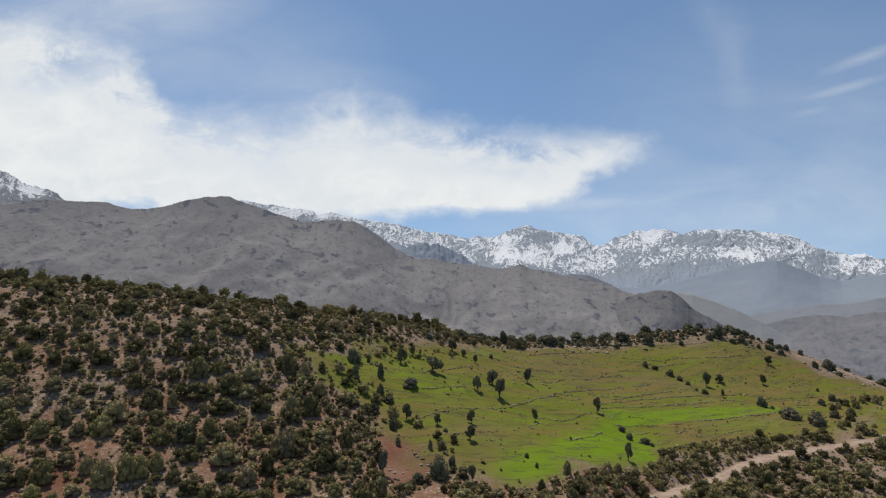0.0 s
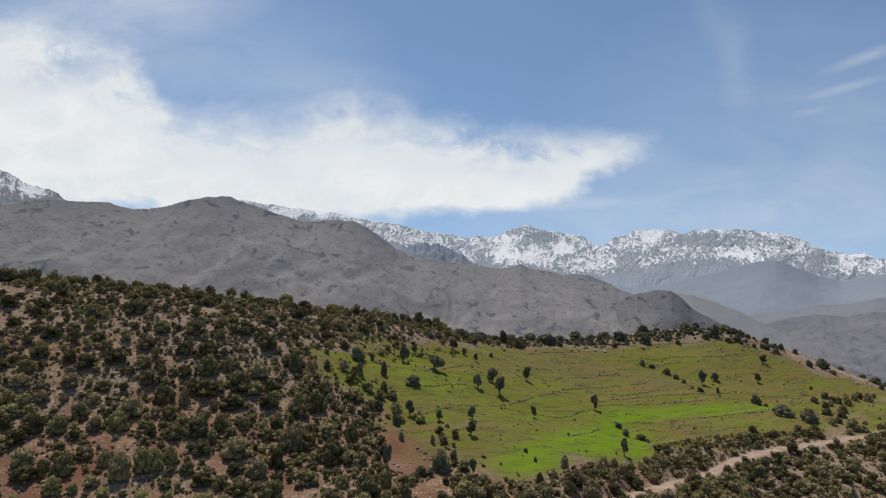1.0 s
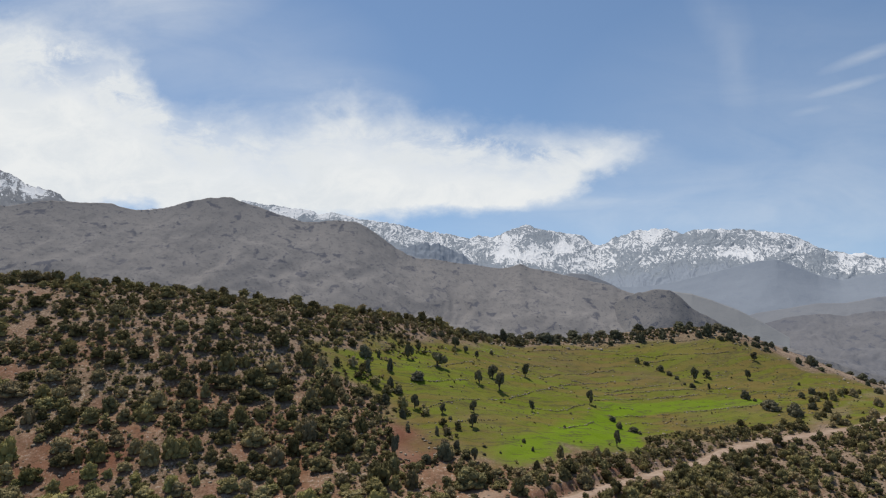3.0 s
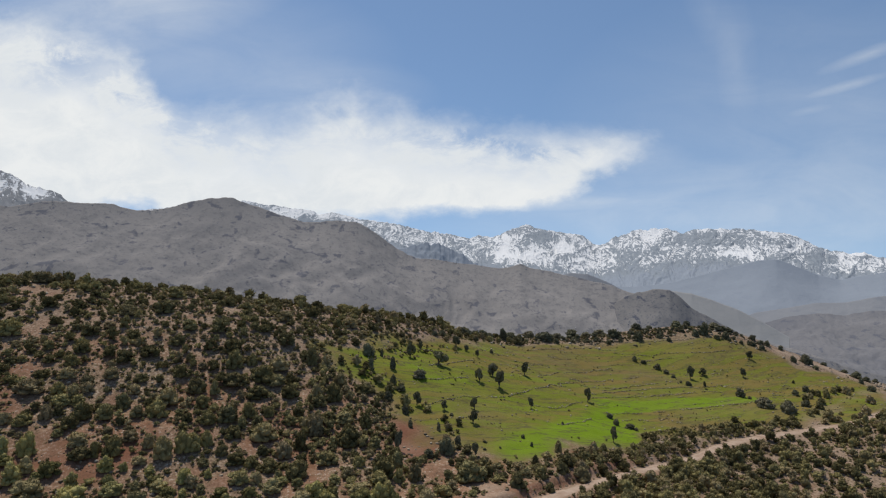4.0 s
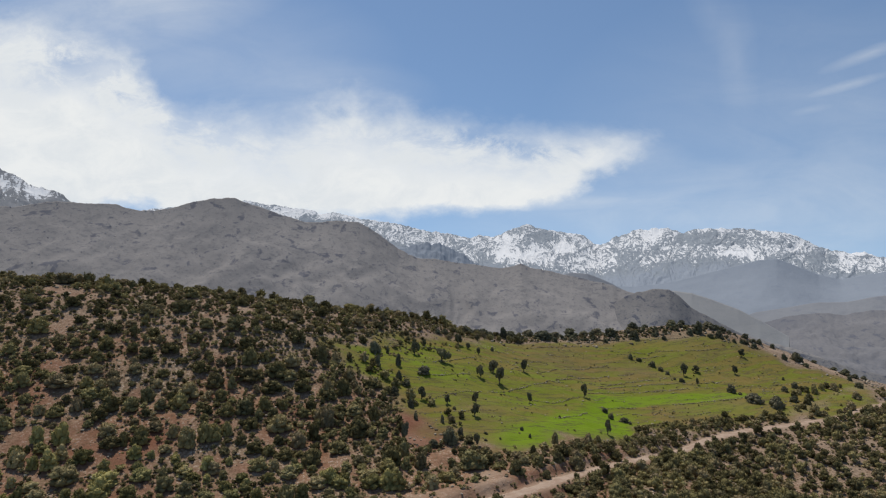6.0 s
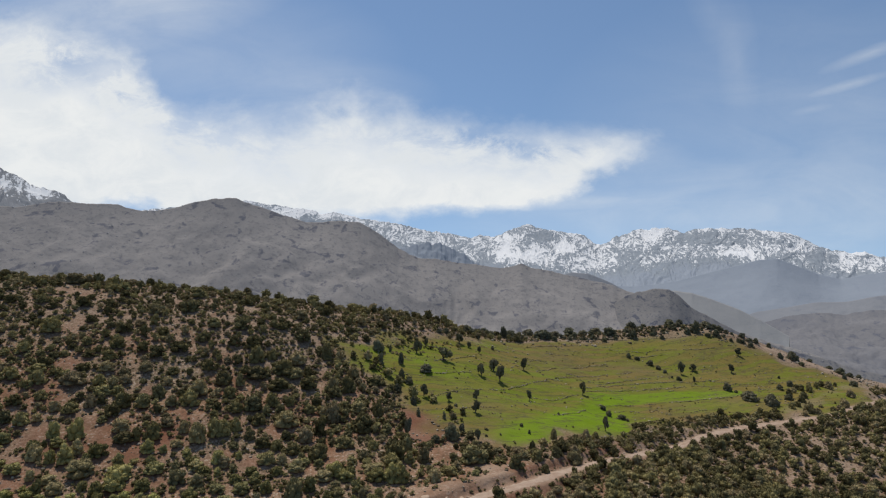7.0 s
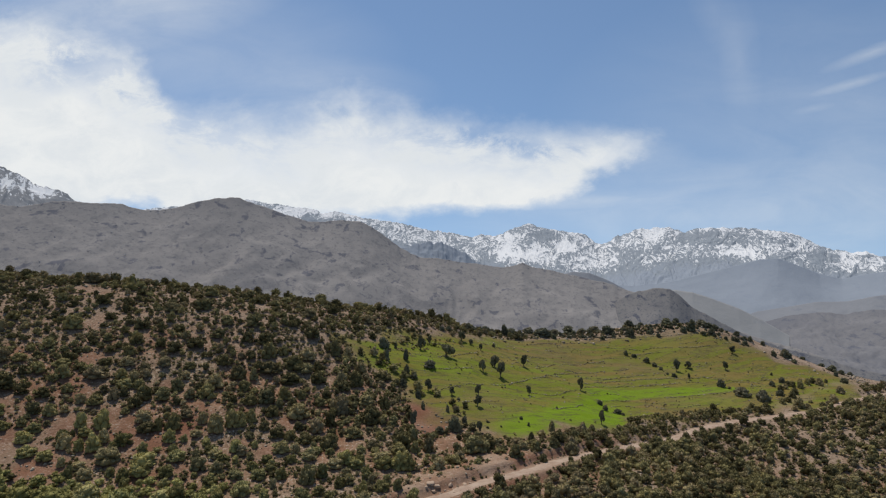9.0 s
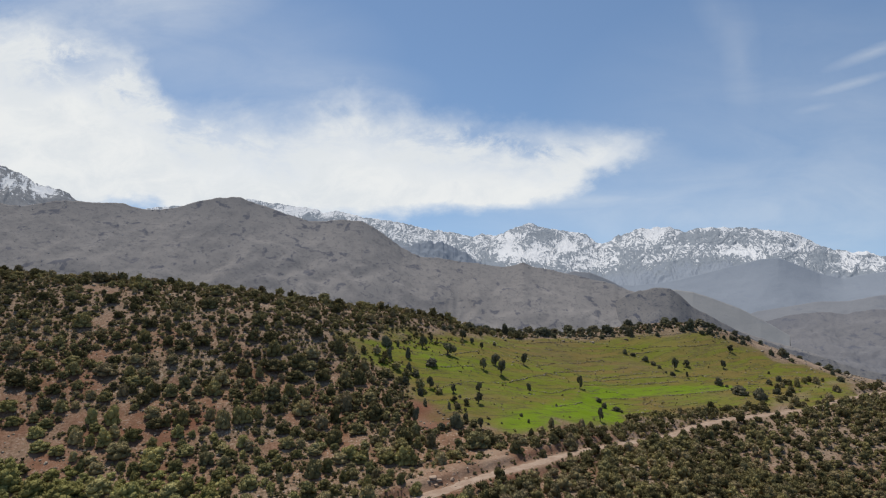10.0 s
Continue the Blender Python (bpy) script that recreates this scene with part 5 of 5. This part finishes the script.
taken = []  # x, y, radius of all plants set down
for x, y, w, h in FIELD_TREES:
    set_down(TREES, x, y, w * 1.14, h)
    taken.append((x, y, w / 2))
for spots, label, group in ((FIELD_SHRUBS, "dark shrub standing in the green meadow", "shrubs in the meadow"), (TERRACE_SHRUBS, "rounded shrub along an old meadow terrace", "shrubs in the meadow"),
                            (CREST_SHRUBS, "dark dense shrub on the brow of the hill", "shrubs on the brow"), (BROW_SHRUBS, "dark shrub at the edge of the hill", "shrubs on the brow"),
                            (ROADSIDE_SHRUBS, "olive-green shrub on the bank above the dirt road", "shrubs by the road"),
                            (RED_SOIL_SHRUBS, "spreading olive shrub rooted in reddish soil", "shrubs on the hillside"), (LOWER_SLOPE_SHRUBS, "tall leafy shrub beside bare red earth", "shrubs on the hillside"),
                            (BELOW_MEADOW_SHRUBS, "large dark shrub near the meadow edge", "shrubs on the hillside"), (FOOT_SLOPE_SHRUBS, "broad olive-green shrub low on the slope", "shrubs on the hillside"),
                            (WEST_FOOT_SHRUBS, "leafy shrub by a bare red clearing", "shrubs on the hillside"), (SOUTH_FOOT_SHRUBS, "dense olive shrub at the foot of the slope", "shrubs on the hillside"),
                            (GULLY_SHRUBS, "leafy light olive shrub in the shallow gully", "shrubs on the hillside"), (TRACK_SHRUBS, "leafy olive-green shrub near the dirt road", "shrubs by the road")):
    for x, y, w, h in spots:
        if any(math.hypot(x - a, y - b) < 0.42 * (w / 2 + c) for a, b, c in taken) or any(math.hypot(x - a, y - b) < 0.55 * c for a, b, c in BANK):
            continue
        if group == "shrubs on the brow":  # spreading, wind-pruned
            w, h = w * 1.15, h * 0.86
        set_down(FOOT if y < 75 else DARK if group in ("shrubs on the brow", "shrubs in the meadow") else SHRUBS, x + 0.22 * w * x / math.hypot(x, y), y + 0.22 * w * y / math.hypot(x, y), w * 1.05, max(0.55 * w, h - 0.08 * w), label, group)
        taken.append((x, y, w / 2))

upper_shrubs = []
for x, y, w, h in (*UPPER_SLOPE_SHRUBS, *MID_SLOPE_SHRUBS, *LEFT_SLOPE_SHRUBS, *EDGE_SHRUBS):
    if not any(math.hypot(x - a, y - b) < 0.42 * (w / 2 + c) for a, b, c in taken):
        upper_shrubs.append((x + 0.2 * w * x / math.hypot(x, y), y + 0.2 * w * y / math.hypot(x, y), w * 1.06))
        taken.append((x, y, w / 2))
for x, y, w, h in NEAR_SHRUBS:
    set_down(LIGHT, x, y, w, h * 0.85)
    taken.append((x, y, w / 2))

# thickets: many sizes, kept apart, off the road and out of the meadow


def scatter(count, low, high, apart, seed, keep=1.0, gaps=1.0, where=None):
    r = np.random.default_rng(seed)
    x0, x1, y0, y1 = where or (-132, 152, 46, 212)
    x, y = r.uniform(x0, x1, count), r.uniform(y0, y1, count)
    size = r.uniform(low, high, count)
    ok = np.abs(x) < (y + 36) * 0.75 + 6
    ok &= y < np.interp(x, [b[0] for b in BROW], [b[1] for b in BROW]) + 5
    ok &= (x < 20) | (y > 150) | (size < 2.4)  # the lower slope below the road bears smaller shrubs
    rim = inside(x, y, FIELD)
    ok &= rim + 1.4 * fractal(x, y, 9, 3, 41) < -size * 0.35 + np.where((x < 2) & (r.uniform(0, 1, count) < 0.2), 9.0, 0.0)
    ok &= gap_to_line(x, y, ROAD_LINE)[0] > ROAD_HALF + 0.1 + size * 0.34
    ok &= (inside(x, y, RED_PATCH) < -0.5) & (inside(x, y, BARE_BANK) < 0.8) & (inside(x, y, BARE_EDGE) < -0.5)
    ok &= ~((x > 22) & (y > 148)) | ((x > 112) & (y < 180) & (r.uniform(0, 1, count) < 0.6)) | ((x < 103) & (size < 2.3) & (y > np.interp(x, [q[0] for q in BROW], [q[1] for q in BROW]) - 9))
    for a, b, c in CLEARINGS:
        ok &= (np.hypot(x - a, y - b) > c + size * 0.3) | (size < 0.36)
    for a, b, c in BANK:
        ok &= np.hypot(x - a, y - b) > c * 0.7 + size * 0.2
    thin = 0.5 + 0.5 * fractal(x, y, 13, 3, 91)
    ok &= r.uniform(0, 1, count) < keep * np.clip(0.55 + 0.9 * thin, 0.25, 1)
    open_slope = (x > -(y + 36) * 0.74) & (y > 54) & (x < y - 72) & (y < np.interp(x, [q[0] for q in BROW], [q[1] for q in BROW]) - 9)  # the well-spaced western slope
    ok &= ~open_slope | (r.uniform(0, 1, count) < np.where(y > 98, np.where(x < -45, gaps * 0.85, min(1.0, gaps * 1.2)), gaps))
    cells = {}
    for px, py, pr in taken:
        cells.setdefault((int(px // 5), int(py // 5)), []).append((px, py, pr))
    made = []
    for px, py, w in zip(x[ok], y[ok], size[ok]):
        key = (int(px // 5), int(py // 5))
        if all(math.hypot(px - qx, py - qy) > apart * (w / 2 + qr) for i in (-1, 0, 1) for j in (-1, 0, 1) for qx, qy, qr in cells.get((key[0] + i, key[1] + j), ())):
            cells.setdefault(key, []).append((px, py, w / 2))
            taken.append((px, py, w / 2))
            made.append((px, py, w))
    return made


big, brow_growth = [], []
r = np.random.default_rng(299)
for x in r.uniform(8, 108, 200):  # low growth along the brow
    y, w = float(np.interp(x, [b[0] for b in BROW], [b[1] for b in BROW])) + r.uniform(-6, 4), r.uniform(1.0, 3.0)
    if all(math.hypot(x - a, y - b) > 0.5 * (w / 2 + c) for a, b, c in taken):
        brow_growth.append((x, y, w))
        taken.append((x, y, w / 2))
near_foot = scatter(900, 1.4, 2.8, 0.6, 310, gaps=1.0, where=(-76, -36, 55, 64))
margin = scatter(550, 1.2, 2.6, 0.62, 311, gaps=1.0, where=(-26, 4, 80, 116))  # thick growth along the meadow's lower edge
big += scatter(2600, 2.8, 4.2, 0.68, 300, gaps=0.10) + scatter(9000, 1.8, 3.0, 0.66, 301, gaps=0.45)
lower = scatter(12000, 1.2, 2.4, 0.72, 304, gaps=0.0)
big += [q for q in lower if q[0] > 20 and q[1] < 150]
middle = scatter(16000, 1.1, 2.4, 0.62, 302, gaps=1.0) + scatter(30000, 0.6, 1.25, 0.62, 305, gaps=1.0)
small = scatter(48000, 0.3, 0.8, 0.6, 303)
near_big = sorted(big, key=lambda q: q[1] + 0.25 * abs(q[0]))


def thicket(name, label, spots, shapes, seed, low, high, leaf=MAT_LEAF, coarse=None):
    r = np.random.default_rng(seed)
    vs, fs, tones, n = [], [], [], 0
    zs = ground(np.array([q[0] for q in spots]), np.array([q[1] for q in spots]))
    for (x, y, w), z in zip(spots, zs):
        kinds = coarse if coarse and y > 92 else shapes  # simpler far up the slope
        v, f = kinds[int(r.integers(len(kinds)))]
        a, h = r.uniform(0, 6.28), w * r.uniform(low, high)
        c, s = math.cos(a) * w / 2, math.sin(a) * w / 2
        vs.append(np.stack([x + v[:, 0] * c - v[:, 1] * s, y + v[:, 0] * s + v[:, 1] * c, z - 0.06 + v[:, 2] * h / 2], 1))
        fs.append(f + n)
        tones.append(np.full(len(v), r.uniform(0, 1)))
        n += len(v)
    ob = new(name, mesh_of(name, np.concatenate(vs), np.concatenate(fs), leaf, False, {"tone": np.concatenate(tones)}))
    return tagged(ob, label, "shrubs", kind="stuff")


def below_road(q):
    return q[0] > 0 and q[1] < np.interp(q[0], [p[0] for p in ROAD_LINE], [p[1] for p in ROAD_LINE])


MEDIUM = [shrub_shape(rng, 440, 0.18, BALL_1, 6) for _ in range(10)]
SMALL = [shrub_shape(rng, 100, 0.27, BALL_1, 2) for _ in range(10)]
LITTLE = [foliage(rng, [(rng.uniform(-0.2, 0.2), rng.uniform(-0.2, 0.2), 0.8, 0.7, 0.85)], 26, 0.55, BALL_1) for _ in range(10)]
COARSE = [shrub_shape(rng, 250, 0.24, BALL_1, 3) for _ in range(10)]
COARSE_SMALL = [shrub_shape(rng, 70, 0.38, BALL_1, 1) for _ in range(10)]
ROUND = [shrub_shape(rng, 240, 0.2, BALL_1, 3, 1.25) for _ in range(12)]
DENSE = [shrub_shape(rng, 650, 0.17, BALL_1, 6) for _ in range(8)]
thicket("brow_scrub", "low dark scrub along the rocky brow", brow_growth, DENSE, 37, 0.55, 0.85, MAT_TREE_LEAF)
thicket("upper_slope_shrubs", "grey-green shrubs high on the stony slope", upper_shrubs, DENSE, 6, 0.5, 0.72)
thicket("shrub_thicket", "many dark olive shrubs covering the stony slope", [(a, b, w * (1.3 if a > 20 and b < 150 else 1.0)) for a, b, w in near_big if b > 75 and not below_road((a, b, w))], MEDIUM, 7, 0.5, 0.95, coarse=COARSE)
thicket("lower_slope_thicket", "dense rounded olive shrubs on the slope below the road", [(a, b, min(2.9, w * 1.36)) for a, b, w in near_big if below_road((a, b, w))], ROUND, 27, 0.62, 1.0)
thicket("margin_thicket", "dark olive shrubs crowding the lower edge of the meadow", margin, ROUND, 47, 0.6, 1.05)
thicket("near_foot_thicket", "light olive shrubs over pale broken rock", near_foot, ROUND, 49, 0.55, 0.85, MAT_LIGHT_LEAF)
thicket("foot_thicket", "lighter olive shrubs crowding the foot of the slope", [q for q in near_big if q[1] <= 75 and not below_road(q)], MEDIUM, 17, 0.5, 0.95, MAT_FOOT_LEAF)
thicket("shrub_undergrowth", "smaller olive-green bushes between the shrubs", [(a, b, w * (1.16 if a < 25 and b > 84 else 1.0)) for a, b, w in middle], SMALL, 8, 0.45, 0.72, coarse=COARSE_SMALL)
thicket("low_scrub", "low dark scrub dotted over the bare soil", [(a, b, w * (1.16 if a < 25 and b > 84 else 1.0)) for a, b, w in small], LITTLE, 9, 0.4, 0.75)

# scrub on the grey mountain, tiny with distance
r = np.random.default_rng(12)
vs, fs, tones, n = [], [], [], 0
for (px, py, pz), i, j in [(grey, r.integers(3, 100), r.integers(0, 699)) for _ in range(3600)] + [(knob, r.integers(3, 45), r.integers(0, 259)) for _ in range(1500)] + [(grey, r.integers(2, 5), r.integers(0, 699)) for _ in range(700)]:
    w = 0.6 + 1.9 * r.uniform(0, 1) ** 3
    if fractal(px[i, j], py[i, j], 90, 3, 151) < r.uniform(-0.7, 0.9):
        continue
    v, f = BALL_1
    v = v * (1 + r.uniform(-0.3, 0.25, (len(v), 1))) * np.array([w / 2, w / 2, w * 0.3]) + np.array([px[i, j], py[i, j], pz[i, j] + w * 0.2])
    vs.append(v)
    fs.append(f + n)
    tones.append(np.full(len(v), r.uniform(0, 1)))
    n += len(v)
# Scrub colour lightened for haze and against its shaded near sides.
MAT_HAZED_SCRUB = rock_material("hazed_grey_scrub", (0.46, 0.44, 0.43), (0.42, 0.405, 0.40), (0.37, 0.36, 0.355), 20.0)
tagged(new("distant_scrub", mesh_of("distant_scrub", np.concatenate(vs), np.concatenate(fs), MAT_HAZED_SCRUB)), "tiny dark scrub dotted over the grey mountain", "scrub", kind="stuff")


# ---- stones ----
def stone(r, size):
    v, f = BALL_1
    v = v * (1 + r.uniform(-0.3, 0.25, (len(v), 1))) * size * r.uniform(0.6, 1.15, 3) * np.array([0.62, 0.55, 0.36])
    a = r.uniform(0, 6.28)
    return np.stack([v[:, 0] * math.cos(a) - v[:, 1] * math.sin(a), v[:, 0] * math.sin(a) + v[:, 1] * math.cos(a), v[:, 2]], 1), f


r = np.random.default_rng(21)
STEPS = list(TERRACES)
while len(STEPS) < 50:  # short broken ledges between the long walls, along the slope
    x, y = r.uniform(-12, 118), r.uniform(98, 198)
    n = r.uniform(4, 16)
    dy = 0.75 - 0.0045 * (y - 100) - 0.003 * max(x, 0)
    line = [(x + n * s, y + n * s * dy + r.uniform(-0.4, 0.4)) for s in (0, 0.33, 0.66, 1)]
    if all(inside(np.array(a), np.array(b), FIELD) > 2.5 and inside(np.array(a), np.array(b), BRIGHT_PLOT) < 0 for a, b in line):
        STEPS.append(line)
for k, line in enumerate(STEPS):
    line = rounded(list(line), 2)
    steps = np.concatenate([[0], np.cumsum([math.dist(a, b) for a, b in zip(line, line[1:])])])
    pieces = []
    for s in np.arange(0, steps[-1], 0.2 if k < len(TERRACES) else 0.28):
        if grain(s, k * 31.0, 3.2, 77) < (-0.5 if k < len(TERRACES) else -0.1):
            continue
        x, y = np.interp(s, steps, [p[0] for p in line]) + r.normal(scale=0.1), np.interp(s, steps, [p[1] for p in line]) + 0.5 * grain(s, k * 9.0, 6.0, 78) + r.normal(scale=0.14)
        v, f = stone(r, 0.15 + 0.28 * r.uniform(0, 1) ** 2)
        pieces.append((v + np.array([x, y, float(ground(x, y)) + r.uniform(0.02, 0.16)]), f))
    if not pieces:
        continue
    v, f = gathered(pieces)
    tagged(new("terrace_wall", mesh_of("terrace_wall", v, f, MAT_STONE)), "low tumbled dry-stone wall edging a meadow terrace", "stone wall", "terrace walls")



def plots(x, y):
    return (inside(x, y, BRIGHT_STRIP) > -0.3) | (inside(x, y, BRIGHT_PLOT) > -0.3)


pieces = []
x, y = r.uniform(-120, 150, 42000), r.uniform(52, 212, 42000)
size = 0.14 + 0.55 * r.uniform(0, 1, 42000) ** 3
brow_gap = np.interp(x, [b[0] for b in BROW], [b[1] for b in BROW]) - y
rim = inside(x, y, FIELD)
ok = (np.abs(x) < (y + 36) * 0.75 + 4) & (brow_gap > -4) & (gap_to_line(x, y, ROAD_LINE)[0] > ROAD_HALF + 0.2)
heaps = smooth(0.1, 0.75, fractal(x, y, 11, 3, 131))
ok &= r.uniform(0, 1, 42000) < np.where(rim > 0, (0.12 + 0.5 * heaps) * ~plots(x, y), 0.25 + 0.6 * heaps + 0.5 * smooth(72, 62, y))
size = size * np.where((brow_gap < 11) & (x > 15) & (x < 108), 2.2, np.where((brow_gap < 14) & (rim < 3), 1.7, 1.0))
for a, b, w, z in zip(x[ok], y[ok], size[ok], ground(x[ok], y[ok])):
    v, f = stone(r, w)
    pieces.append((v + np.array([a, b, z + w * 0.08]), f))
v, f = gathered(pieces)
tagged(new("scattered_stones", mesh_of("scattered_stones", v, f, MAT_STONE)), "pale stones scattered over soil and meadow", "stones", kind="stuff")

# low tufts and weeds in the meadow
x, y = r.uniform(-24, 142, 9000), r.uniform(88, 204, 9000)
ok = (inside(x, y, FIELD) > 0) & (~plots(x, y) | (r.uniform(0, 1, 9000) < 0.2)) & (r.uniform(0, 1, 9000) < 0.04 + 0.5 * smooth(0.15, 0.8, fractal(x, y * 1.6, 8, 3, 171)))
spots = [(a, b, 0.16 + 0.6 * r.uniform(0, 1) ** 3) for a, b in zip(x[ok], y[ok])][:5000]
thicket("meadow_tufts", "low dark weeds and tufts in the meadow grass", spots, [shrub_shape(rng, 14, 0.7, BALL_1, 1) for _ in range(6)], 10, 0.5, 0.9)

# broken rock on the bank by the road
for a, b, w in ((-4.7, 66.4, 1.5), (-3.7, 66.5, 1.1), (-2.6, 66.4, 0.8), (-1.6, 67.8, 1.3), (-0.6, 67.4, 0.7), (0.6, 68.7, 1.0), (-3.2, 65.3, 0.6), (-4.4, 65.6, 0.9), (-1.1, 65.5, 0.6), (1.7, 69.2, 0.8), (-5.4, 65.5, 0.7)):
    v = np.sign(BALL_2[0]) * np.abs(BALL_2[0]) ** 0.5  # blocky, split along a few planes
    for _ in range(7):
        way_ = r.normal(size=3)
        way_ /= np.linalg.norm(way_)
        v = v - np.outer(np.maximum(0, v @ way_ - r.uniform(0.55, 0.8)), way_)
    v = v * (1 + r.uniform(-0.03, 0.03, (len(v), 1))) * np.array([w * 0.5, w * 0.38, w * 0.27])
    ob = new("boulder", mesh_of("boulder", v, BALL_2[1], MAT_BOULDER))
    ob.matrix_basis = pose(a, b, float(ground(a, b)) - w * 0.05, r.uniform(-14, 14), r.uniform(-14, 14), r.uniform(0, 360))
    tagged(ob, "angular tan boulder on the bank beside the dirt road", "boulder", "boulders by the road")
